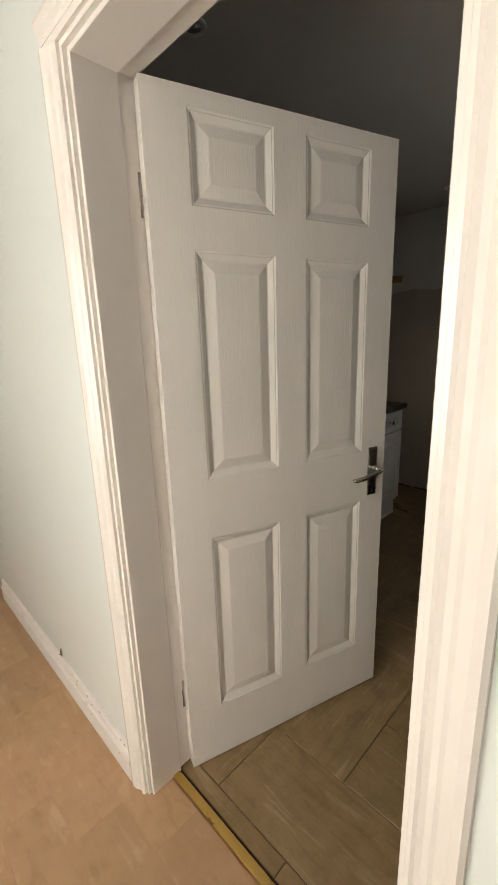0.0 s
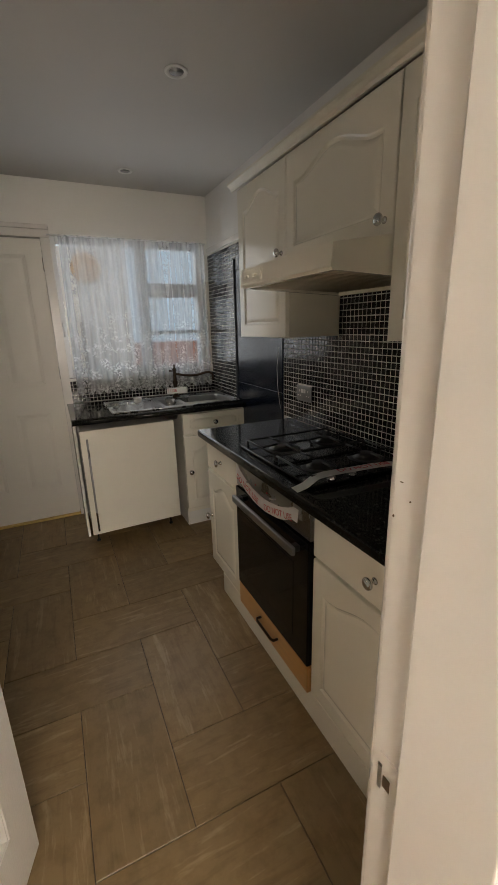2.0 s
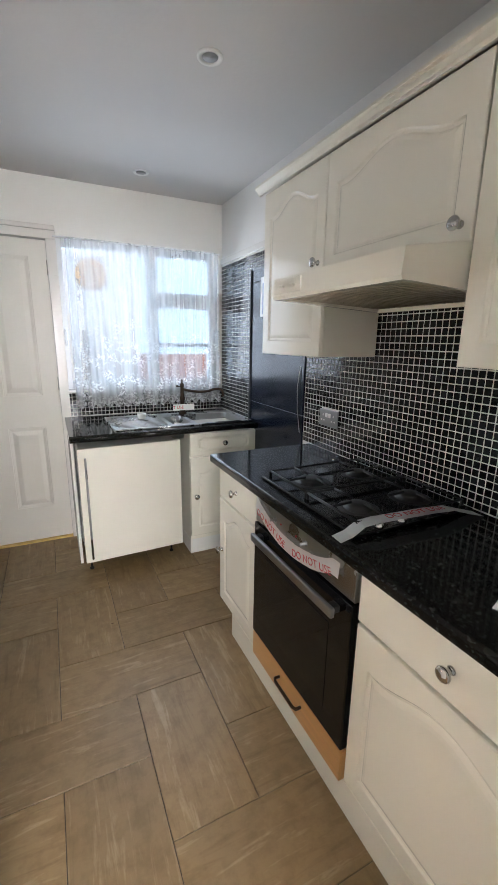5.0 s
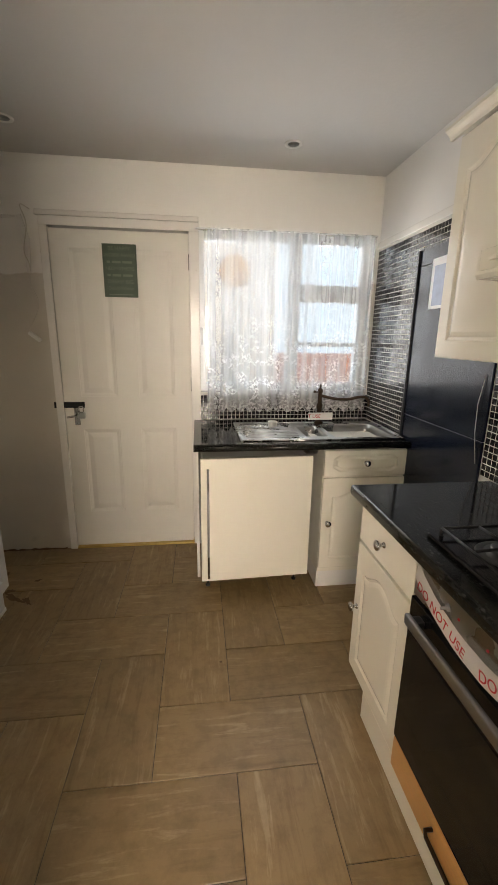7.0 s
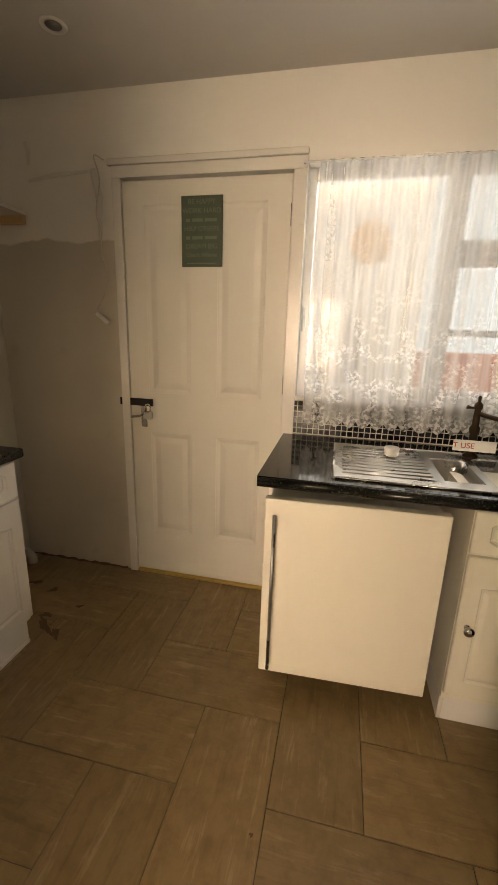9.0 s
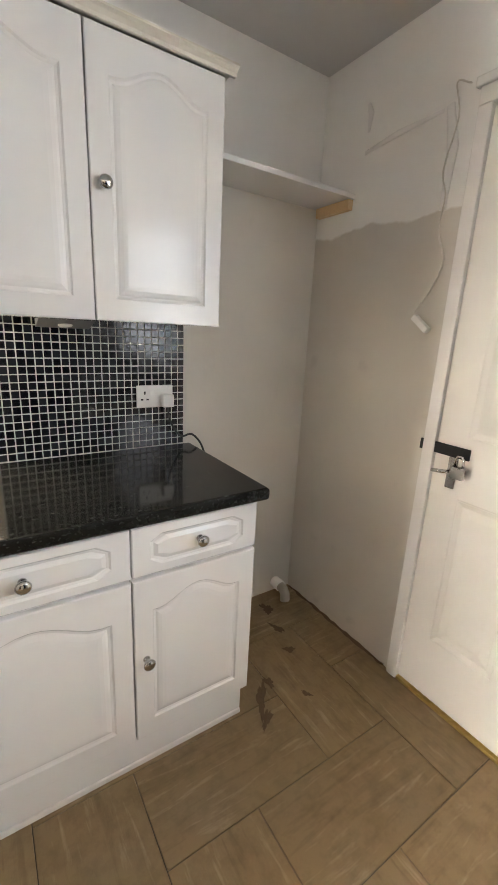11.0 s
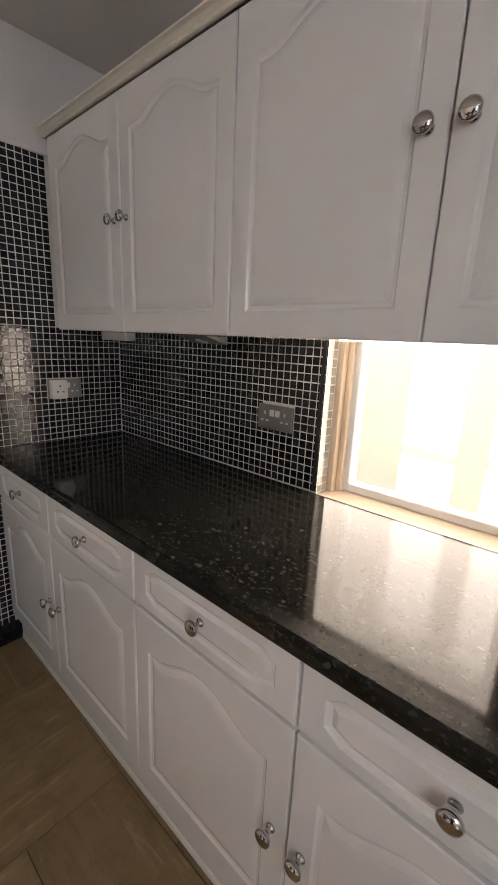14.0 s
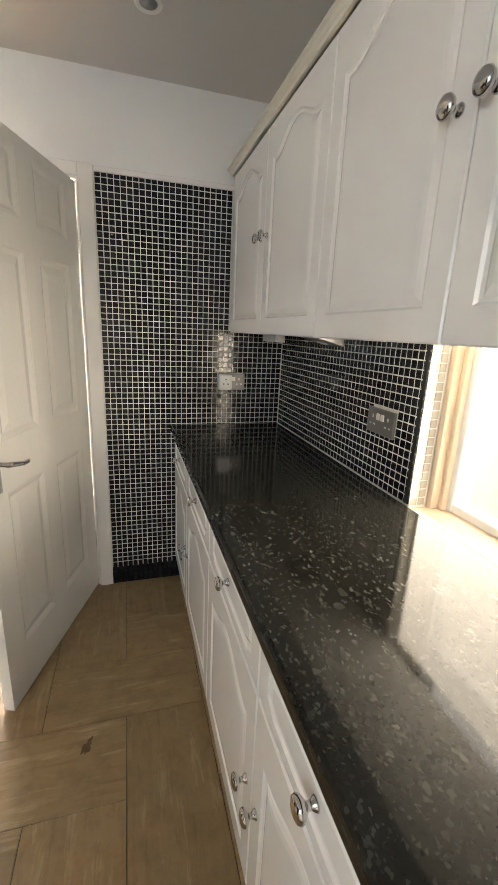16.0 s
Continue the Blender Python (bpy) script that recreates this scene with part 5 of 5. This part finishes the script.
def sink():
    t = thing("kitchen_sink", pose(0, 0, 0), "steel sink with drainer and one and half bowls", "sink")
    z = 0.9145
    holes = [(2.205, 2.335, SY0 + 0.075, SY1 - 0.115), (2.365, 2.705, SY0 + 0.05, SY1 - 0.075)]
    rim = wall_with_hole(SX0, SX1, SY0, SY1, 0.004, holes)
    bmesh.ops.transform(rim, matrix=Matrix(((1, 0, 0, 0), (0, 0, 1, 0), (0, 1, 0, z - 0.0035), (0, 0, 0, 1))), verts=rim.verts)
    part("rim", finish(rim), STEEL, t)
    for h, d in zip(holes, (0.11, 0.16)):
        bm = bmesh.new()
        bowl(bm, *h, z, d, 0.035)
        b = part("bowl", finish(bm, True), STEEL, t)
        part("drain", lathe([(0.028, z - d + 0.001), (0.026, z - d + 0.004), (0.012, z - d + 0.003)], 20, pose((h[0] + h[1]) / 2, (h[2] + h[3]) / 2, 0)), CHROME, b)
    for i in range(9):
        y = SY0 + 0.06 + i * 0.040
        part("drainer_rib", tube([(SX0 + 0.03, y, z + 0.0002), (2.17, y, z + 0.0002)], 0.0045, 6), STEEL, t)
    edge = bmesh.new()
    for a, b in (((SX0, SY0), (SX1, SY0)), ((SX1, SY0), (SX1, SY1)), ((SX1, SY1), (SX0, SY1)), ((SX0, SY1), (SX0, SY0))):
        tube([(*a, z), (*b, z)], 0.005, 6, bm=edge)
    part("raised_edge", finish(edge, True), STEEL, t)
    tp = thing("mixer_tap", pose(2.375, 2.895, 0.915), "antique bronze swan-neck mixer tap", "tap")
    part("base", lathe([(0.030, 0), (0.030, 0.010), (0.018, 0.022), (0.016, 0.10), (0.020, 0.105), (0.020, 0.125), (0.014, 0.135), (0.013, 0.20), (0.018, 0.206), (0.016, 0.222), (0.006, 0.232), (0.007, 0.25), (0.003, 0.256)], 18), BRONZE, tp)
    sp = [(0.0, 0, 0.185), (0.04, -0.02, 0.176), (0.10, -0.05, 0.168), (0.16, -0.085, 0.172), (0.21, -0.11, 0.188), (0.245, -0.13, 0.190), (0.265, -0.14, 0.172), (0.268, -0.142, 0.135)]
    part("spout", tube(eased(sp, 4), 0.0098, 10), BRONZE, tp)
    part("lever", tube([(0, 0, 0.205), (-0.03, -0.01, 0.207), (-0.045, -0.012, 0.21)], [0.005, 0.005, 0.009], 8), BRONZE, tp)
    tg = thing("warning_tape", pose(2.37, 2.862, 0.948), "white warning tape wrapped round the tap", "tape", "warning tapes")
    part("band", box(-0.075, 0.085, -0.001, 0.0, 0, 0.046, 0.0003), TAPE, tg)
    part("lettering", lettering("T USE", 0.032), RED, tg, at=pose(-0.035, -0.0014, 0.022))
    pt = thing("small_pot", pose(2.055, 2.80, 0.9185), "small white plastic pot on the drainer", "pot")
    part("cup", lathe([(0.022, 0), (0.027, 0.004), (0.030, 0.034), (0.028, 0.036), (0.024, 0.010)], 20), IVORY, pt)


sink()
base_unit(pose(2.285, 2.445, 0), 0.478, CREAM, "right", "cream sink cabinet with drawer and arched door", "cream units under the sink", body_z=0.11)
ps = thing("sink_kickboard", pose(0, 0, 0), "worn white kickboard under the sink cabinet", "kickboard")
part("board", box(2.30, W - 0.005, 2.475, 2.49, 0.0, 0.109, 0.002), WHITE, ps)
part("side_board", box(2.286, 2.30, 2.475, 3.0, 0.0, 0.109, 0.002), WORN, ps)

fr = thing("fridge", pose(1.608, 2.43, 0, 0, 0, 2.0), "white undercounter fridge with bar handle", "fridge")
part("body", box(0.012, 0.60, 0.03, 0.55, 0.12, 0.822, 0.006), IVORY, fr)
fd = part("door", box(0, 0.613, -0.012, 0.026, 0.112, 0.832, 0.004), CREAM, fr, "plain white door panel")
part("bar_handle", tube([(0.038, -0.042, 0.150), (0.038, -0.042, 0.785)], 0.0065, 10), STEEL, fd, "long steel bar handle")
for z in (0.17, 0.765):
    part("standoff", tube([(0.038, -0.042, z), (0.038, -0.012, z)], 0.005, 8), STEEL, fd)
for x in (0.04, 0.57):
    for y in (0.12, 0.50):
        part("foot", lathe([(0.014, 0), (0.014, 0.010), (0.006, 0.014), (0.006, 0.122)], 12, pose(x, y, 0)), BLACKPL, fr)
solo("end_panel", box(1.582, 1.600, 2.64, L - 0.02, 0.0, CT, 0.002), WORN, "worn cream end panel beside the back door", "panel")

# ---- black wall panels beside the sink ----
bp = thing("wall_panel", pose(0, 0, 0), "glossy black wall panels between worktops", "wall panel", kind=S)
for z0, z1 in ((0.0, 1.045), (1.048, 1.815), (1.819, 1.895)):
    part("panel", box(W - 0.012, W - 0.001, 1.868, 2.530, z0, z1, 0.0012), NAVY, bp)
part("edge_strip", box(W - 0.022, W - 0.001, 2.531, 2.545, 0.915, 1.895, 0.002), BLACKPL, bp, "black edge strip")
ph = thing("photo_print", pose(W - 0.0125, 2.33, 1.60, 0, 0, -90), "curled glossy photo print stuck on the panel", "photo print")
part("sheet", box(-0.075, 0.09, -0.001, 0.0, 0, 0.235), PAPER, ph)
part("picture", box(-0.05, 0.07, -0.0016, -0.001, 0.015, 0.20), BLUEINK, ph)
solo("wire_on_panel", tube([(W - 0.016, 1.90, 1.32), (W - 0.022, 1.915, 1.20), (W - 0.02, 1.91, 1.08), (W - 0.016, 1.885, 0.95)], 0.002, 5), CABLE, "thin grey wire hanging beside the tiles", "wire")
solo("trim_tiles_right", box(W - 0.014, W - 0.001, 1.83, L - 0.004, 2.006, 2.045, 0.003), WORN, "white trim strip above black mosaic", "trim", kind=S)
solo("trim_tiles_entry", box(0.02, 0.926, 0.001, 0.016, 2.038, 2.060, 0.003), WORN, "cream trim strip above black mosaic", "trim", kind=S)


# ---- sockets, cables ----
def socket(at, plate, label, plugged=False):
    """A twin socket, its plate centred, facing -y."""
    t = thing("wall_socket", at, label, "socket", "twin sockets")
    part("plate", box(-0.074, 0.074, -0.009, 0, -0.043, 0.043, 0.003), plate, t)
    for x in (-0.012, 0.012):
        part("switch", box(x - 0.009, x + 0.009, -0.0125, -0.008, 0.004, 0.026, 0.002), IVORY, t)
    for x in (-0.042, 0.042):
        if plugged and x > 0:
            continue
        for dx, z, w, h in ((0, 0.014, 0.003, 0.006), (-0.011, -0.012, 0.005, 0.003), (0.011, -0.012, 0.005, 0.003)):
            part("slot", box(x + dx - w, x + dx + w, -0.0098, -0.0088, z - h, z + h, 0.0003), BLACKPL if plate is IVORY else IVORY, t)
    return t


socket(pose(0.0065, 0.986, 1.129, 0, 0, 90), GREY, "grey metal twin socket on black mosaic")
socket(pose(0.0065, 2.312, 1.116, 0, 0, 90), IVORY, "white twin socket on black mosaic, plug in", True)
socket(pose(0.285, 0.0065, 1.138, 0, 0, 180), GREY, "grey metal twin socket beside the corner")
socket(pose(W - 0.0065, 1.628, 1.076, 0, 0, -90), GREY, "grey metal twin socket behind the hob")
ad = thing("plug_adaptor", pose(0.322, 0.016, 1.138, 0, 0, 180), "ivory plug-in adaptor on a grey socket", "adaptor")
part("body", box(-0.034, 0.034, -0.034, 0, -0.040, 0.040, 0.006), IVORY, ad)
for dx, z in ((-0.012, -0.008), (0.012, -0.008), (0.0, 0.016)):
    part("slot", box(dx - 0.004, dx + 0.004, -0.0348, -0.0335, z - 0.003, z + 0.003, 0.0003), DIRT, ad)
pg = thing("plug", pose(0.016, 2.355, 1.10, 0, 0, 90), "white three-pin plug with a dark lead", "plug")
part("body", box(-0.024, 0.024, -0.036, 0, -0.026, 0.026, 0.007), IVORY, pg)
part("lead", tube(eased([(0, -0.022, -0.026), (0.005, -0.028, -0.07), (0.03, -0.02, -0.12), (0.065, -0.012, -0.155), (0.11, -0.010, -0.150), (0.15, -0.014, -0.19), (0.18, -0.012, -0.26)]), 0.0045, 8), RUBBER, pg, "dark lead running behind the worktop")
ul = thing("undercabinet_light", pose(0.10, 0.10, 1.356), "small white light box under a wall cabinet", "light")
part("box", box(0, 0.05, 0, 0.19, 0, 0.033, 0.003), IVORY, ul)
for y in (0.66, 1.90):
    ul2 = thing("undercabinet_light", pose(0.085, y, 1.362), "dark triangular light fitting under a cabinet", "light", "lights under the cabinets")
    bm = bmesh.new()
    a = [bm.verts.new(c) for c in ((0, 0, 0.026), (0.10, 0, 0.026), (0.0, 0, 0))]
    b = [bm.verts.new(c) for c in ((0, 0.16, 0.026), (0.10, 0.16, 0.026), (0.0, 0.16, 0))]
    for i in range(3):
        bm.faces.new((a[i], a[(i + 1) % 3], b[(i + 1) % 3], b[i]))
    bm.faces.new(a)
    bm.faces.new(b[::-1])
    part("housing", finish(bm), GREY, ul2)
    part("lens", lathe([(0.022, 0), (0.02, 0.002)], 16, Matrix.Translation((0.045, 0.08, 0.009)) @ Matrix.Rotation(radians(165), 4, 'Y')), IVORY, ul2)

# ---- alcove: shelf, batten, wires, pipe, dirt ----
sh = thing("wall_shelf", pose(0, 0, 0), "white painted board shelf across the alcove", "shelf")
part("board", box(0.002, 0.225, 2.462, L - 0.003, 1.918, 1.936, 0.002), WHITE, sh)
part("batten", box(0.02, 0.215, L - 0.030, L - 0.003, 1.878, 1.917, 0.002), PINE, sh, "bare pine batten")
wr = thing("hanging_wire", pose(0, L, 0), "old grey cable clipped to the wall", "cable")
part("cable", tube(eased([(0.665, -0.006, 2.14), (0.615, -0.006, 2.16), (0.64, -0.008, 2.06), (0.612, -0.007, 1.92), (0.635, -0.008, 1.84), (0.628, -0.008, 1.74), (0.662, -0.008, 1.64), (0.635, -0.012, 1.55), (0.585, -0.016, 1.475)]), 0.0026, 7), OLDWIRE, wr)
part("connector", box(-0.04, 0.04, -0.012, 0.012, -0.011, 0.011, 0.004), IVORY, wr, "loose white cable connector", at=pose(0.625, -0.022, 1.435, 0, 38, 0))
FLAT = Matrix.Diagonal((1, 0.25, 1, 1))
ch = thing("wall_chase", pose(0, L, 0), "plastered over chase and fixings in the wall", "wall repair", kind=S)
part("ridge", tube([(0.25, -0.001, 2.072), (0.40, -0.001, 2.092), (0.58, -0.001, 2.10)], [0.007, 0.012, 0.006], 8), WALL, ch, at=FLAT)
part("ridge", tube([(0.60, -0.001, 2.11), (0.63, -0.001, 1.98), (0.625, -0.001, 1.80)], [0.014, 0.02, 0.012], 8), WALL, ch, at=FLAT)
part("ridge", tube([(0.245, -0.001, 2.24), (0.262, -0.001, 2.20), (0.258, -0.001, 2.14)], [0.008, 0.014, 0.006], 8), WALL, ch, at=FLAT)
pp = thing("waste_pipe", pose(0.0, 2.99, 0.0), "short white waste pipe stub in the corner", "pipe")
part("stub", tube([(0.004, 0, 0.055), (0.06, 0, 0.055)], 0.030, 14), IVORY, pp)
part("elbow", tube([(0.06, 0, 0.055), (0.085, 0, 0.052), (0.105, -0.005, 0.038), (0.11, -0.006, 0.003)], 0.026, 12), CABLE, pp)


def smear(name, x, y, rx, ry, seed, turn=0, group="dirt marks on the floor"):
    """A flat ragged patch of dirt."""
    rnd = random.Random(seed)
    bm = bmesh.new()
    n = 40
    c, s = math.cos(radians(turn)), math.sin(radians(turn))
    ring = []
    for i in range(n):
        a = 2 * math.pi * i / n
        k = rnd.uniform(0.8, 1.1) * (0.85 + 0.2 * math.sin(3 * a + seed) + 0.12 * math.sin(7 * a))
        u, v = rx * k * math.cos(a), ry * k * math.sin(a)
        ring.append(bm.verts.new((u * c - v * s, u * s + v * c, 0.0004)))
    mid = bm.verts.new((0, 0, 0.0016))
    for i in range(n):
        bm.faces.new((ring[i], ring[(i + 1) % n], mid))
    return solo(name, finish(bm), DIRT, "dark brown dirt mark on the floor tiles", "dirt", group, at=pose(x, y, 0.0005))


for i, (x, y, rx, ry, a) in enumerate(((0.26, 2.82, 0.05, 0.018, 20), (0.40, 2.785, 0.03, 0.02, 60), (0.55, 2.53, 0.10, 0.02, -35), (0.63, 2.50, 0.05, 0.018, -50),
                                       (0.50, 2.60, 0.035, 0.02, 10), (0.12, 2.86, 0.05, 0.03, 0), (0.985, 0.955, 0.036, 0.016, 70), (1.689, 1.943, 0.007, 0.007, 0), (0.62, 2.70, 0.025, 0.012, 30))):
    smear("dirt_mark", x, y, rx, ry, i + 5, a)
gp = bmesh.new()
rnd = random.Random(4)
prev = None
for i in range(25):
    x = 0.02 + i * 0.0275
    row = [gp.verts.new((x, L - 0.0005, 0.001)), gp.verts.new((x, L - 0.004 - rnd.uniform(0, 0.014), 0.001)), gp.verts.new((x, L - 0.0015, rnd.uniform(0.003, 0.014)))]
    if prev:
        gp.faces.new((prev[0], row[0], row[1], prev[1]))
        gp.faces.new((prev[1], row[1], row[2], prev[2]))
    prev = row
solo("dirt_line", finish(gp), DIRT, "crumbled dirt along the foot of the wall", "dirt", kind="stuff")

# ---- ceiling spotlights ----
for x, y in ((0.725, 2.70), (2.112, 2.75), (2.125, 1.60), (0.707, 0.43)):
    t = thing("ceiling_spotlight", pose(x, y, H), "recessed white ceiling spotlight, switched off", "spotlight", "recessed spotlights")
    part("ring", lathe([(0.030, 0.001), (0.034, -0.004), (0.044, -0.006), (0.047, -0.002), (0.047, 0.001)], 28), IVORY, t)
    part("lamp", lathe([(0.029, -0.003), (0.026, -0.001), (0.004, -0.0005)], 24), GREY, t, "unlit reflector lamp")

# ---- mosaic tiling ----
PITCH, TILE = 0.027, 0.0234


def tile_verts(s, h, b=0.0011):
    """A cushion-edged tile, face towards -y, its corner at 0."""
    v = [(0, 0, 0), (s, 0, 0), (s, 0, s), (0, 0, s), (b, -h, b), (s - b, -h, b), (s - b, -h, s - b), (b, -h, s - b)]
    f = [(4, 5, 6, 7), (0, 1, 5, 4), (1, 2, 6, 5), (2, 3, 7, 6), (3, 0, 4, 7)]
    return v, f


def mosaic(wall, at, area, gaps=(), pieces=None, stuff_label="small glossy black mosaic tiles", piece_mat=None, height=0.0014):
    """Mosaic over area (u0, u1, v0, v1) of a plane facing -y at the pose at; gaps: rectangles left bare; pieces: a rectangle whose
    tiles are parts, each an object of its own; the rest is one joined mesh."""
    rnd = random.Random(11)
    v0, f0 = tile_verts(TILE, height)
    tile_me = bpy.data.meshes.new("tile")
    tile_me.from_pydata(v0, [], f0)
    tile_me.materials.append(piece_mat or MOSB)
    V, Fc = [], []
    nu, nv = int(round((area[1] - area[0]) / PITCH)), int(round((area[3] - area[2]) / PITCH))
    count = 0
    for i in range(nu):
        for j in range(nv):
            u, v = area[0] + i * PITCH + 0.0015, area[2] + j * PITCH + 0.0015
            cu, cv = u + TILE / 2, v + TILE / 2
            if any(g[0] < cu < g[1] and g[2] < cv < g[3] for g in gaps):
                continue
            du, dv, dy = rnd.uniform(-0.0004, 0.0004), rnd.uniform(-0.0004, 0.0004), rnd.uniform(-0.0005, 0.0002)
            if pieces and pieces[0] < cu < pieces[1] and pieces[2] < cv < pieces[3] and count < 300:
                ob = new("tile", tile_me)
                ob.parent = wall
                ob.matrix_basis = wall.matrix_basis.inverted() @ at @ pose(u + du, dy, v + dv, rnd.uniform(-0.3, 0.3), 0, rnd.uniform(-0.3, 0.3))
                count += 1
            else:
                k = len(V)
                tx, tz = rnd.uniform(-0.005, 0.005), rnd.uniform(-0.005, 0.005)
                V += [(u + du + x, y + dy + tx * (x - TILE / 2) + tz * (z - TILE / 2), v + dv + z) for x, y, z in v0]
                Fc += [tuple(q + k for q in f) for f in f0]
    if V:
        me = bpy.data.meshes.new("mosaic_tiles")
        me.from_pydata(V, [], Fc)
        me.materials.append(MOSA if piece_mat is None else piece_mat)
        ob = new("mosaic_tiles", me)
        ob.parent = wall
        ob.matrix_basis = wall.matrix_basis.inverted() @ at
        tagged(ob, stuff_label, kind="stuff")


def grout(name, at, rects, label):
    bm = bmesh.new()
    for u0, u1, v0, v1 in rects:
        box(u0, u1, -0.0035, -0.0005, v0, v1, 0, bm)
    return solo(name, finish(bm), GROUT, label, "tiled wall", kind=S, at=at)


m_left = pose(0, 0, 0, 0, 0, 90)
g = grout("tiling_left", m_left, ((0.004, LY0, 0.911, 1.392), (LY1, 2.452, 0.911, 1.392)), "black mosaic splashback beside the window")
mosaic(g, m_left @ pose(0, -0.0033, 0), (0.006, 1.16, 0.9095, 1.392), gaps=((0.912, 1.06, 1.086, 1.172),), pieces=(0.66, 1.16, 0.9, 1.4))
mosaic(g, m_left @ pose(0, -0.0033, 0), (1.764, 2.452, 0.9095, 1.392), gaps=((2.238, 2.386, 1.073, 1.159),), pieces=(1.76, 2.25, 0.9, 1.4))
m_entry = pose(0, 0, 0, 0, 0, 180)
g = grout("tiling_entry", m_entry, ((-0.927, -0.004, 0.10, 2.037),), "floor to head black mosaic beside the door")
mosaic(g, m_entry @ pose(0, -0.0033, 0), (-0.925, -0.008, 0.104, 2.036), gaps=((-0.57, 0, 0, 0.87), (-0.30, 0, 1.40, 2.1), (-0.36, -0.21, 1.095, 1.181)), pieces=(-0.925, -0.60, 0.9, 1.6))
bb = thing("baseboard_mosaic", m_entry, "glossy black mosaic skirting by the door", "skirting board", kind=S)
part("backing", box(-0.927, -0.55, -0.006, -0.0005, 0.0, 0.098, 0.001), ENAMEL, bb)
mosaic(bb, m_entry @ pose(0, -0.0058, 0), (-0.925, -0.58, 0.002, 0.098), pieces=(-1, 0, 0, 0.2))
m_right = pose(W, 0, 0, 0, 0, -90)
g = grout("tiling_right", m_right, ((-1.862, -0.004, 0.911, 1.392), (-1.334, -0.724, 1.392, 1.60)), "black mosaic splashback behind the hob")
mosaic(g, m_right @ pose(0, -0.0033, 0), (-1.860, -0.004, 0.9095, 1.600), gaps=((-1.702, -1.554, 1.033, 1.119), (-1.9, -1.334, 1.392, 1.7), (-0.724, 0, 1.392, 1.7)), pieces=(-0.60, -0.14, 0.9, 1.4))
g = grout("tiling_sink_side", m_right, ((-L + 0.004, -2.546, 0.911, 2.006), (-2.546, -1.83, 1.898, 2.006)), "black mosaic beside the sink")
mosaic(g, m_right @ pose(0, -0.0033, 0), (-3.086, -1.84, 0.914, 2.006), gaps=((-2.546, 0, 0.5, 1.898),), pieces=(-2.84, -2.54, 0.9, 1.7))
m_back = pose(0, L, 0)
g = grout("tiling_sink_back", m_back, ((WX0 - 0.02, W - 0.004, 0.911, WZ0 - 0.001),), "black mosaic strip above the sink")
mosaic(g, m_back @ pose(0, -0.0033, 0), (WX0 - 0.018, W - 0.006, 0.914, WZ0), pieces=(1.58, 2.2, 0.9, 1.1))
m_rev = pose(0, LY0, 0, 0, 0, 180)
# the tan of these black tiles is painted reflection from the window
g = grout("tiling_reveal", m_rev, ((0.001, 0.062, 0.902, 1.45),), "black mosaic strip in the reveal, window reflection painted in")
mosaic(g, m_rev @ pose(0, -0.0033, 0), (0.003, 0.060, 0.905, 1.45), piece_mat=MOSREFL, pieces=(0, 0.1, 0.9, 1.5))
solo("trim_mosaic_edge", box(-0.004, 0.006, LY0 - 0.012, LY0 + 0.002, 0.911, 1.45, 0.001), BLACKPL, "black edge trim at the window reveal", "trim", kind=S)

# ---- floors ----
fl = bpy.data.objects["floor"]
CELL = 0.2875
GX, GY = 0.28, 0.295


def floor_piece(parent, name, x0, x1, y0, y1, along_y, material, top=0.0, gap=0.0013, cache={}):
    """One tile with eased edges, its length along local x."""
    lx, ly = (y1 - y0, x1 - x0) if along_y else (x1 - x0, y1 - y0)
    key = (name, round(lx, 4), round(ly, 4))
    if key not in cache:
        a, b, e = lx / 2 - gap, ly / 2 - gap, min(0.0016, gap * 1.2)
        v = [(-a, -b, -0.012), (a, -b, -0.012), (a, b, -0.012), (-a, b, -0.012), (-a, -b, -e), (a, -b, -e), (a, b, -e), (-a, b, -e),
             (-a + e, -b + e, 0), (a - e, -b + e, 0), (a - e, b - e, 0), (-a + e, b - e, 0)]
        f = [(8, 9, 10, 11)] + [(i + s, (i + 1) % 4 + s, (i + 1) % 4 + s + 4, i + s + 4) for s in (0, 4) for i in range(4)]
        me = bpy.data.meshes.new(name)
        me.from_pydata(v, [], f)
        me.materials.append(material)
        cache[key] = me
    ob = new(name, cache[key])
    ob.parent = parent
    ob.matrix_basis = pose((x0 + x1) / 2, (y0 + y1) / 2, top, 0, 0, 90 if along_y else 0)
    return ob


for i in range(-3, 11):
    for j in range(-4, 12):
        k = (i - j) % 4
        if k == 0:
            r, up = (i, i + 2, j, j + 1), False
        elif k == 3:
            r, up = (i, i + 1, j, j + 2), True
        else:
            continue
        x0, x1 = max(GX + r[0] * CELL, -0.02), min(GX + r[1] * CELL, W + 0.02)
        y0, y1 = max(GY + r[2] * CELL, -0.046), min(GY + r[3] * CELL, L + 0.02)
        if x1 - x0 > 0.02 and y1 - y0 > 0.02:
            floor_piece(fl, "floor_tile", x0, x1, y0, y1, up, FLOORT)

fh = bpy.data.objects["floor_hall"]
for i in range(-6, 14):
    for j in range(0, 8):
        x0 = -0.05 + i * 0.30 + (j * 0.11) % 0.30
        y1 = -0.085 - j * 0.15
        if x0 < -1.6 or x0 + 0.30 > 3.4:
            continue
        floor_piece(fh, "floor_block", x0, x0 + 0.30, y1 - 0.15, y1, False, HALLT, gap=0.00015)
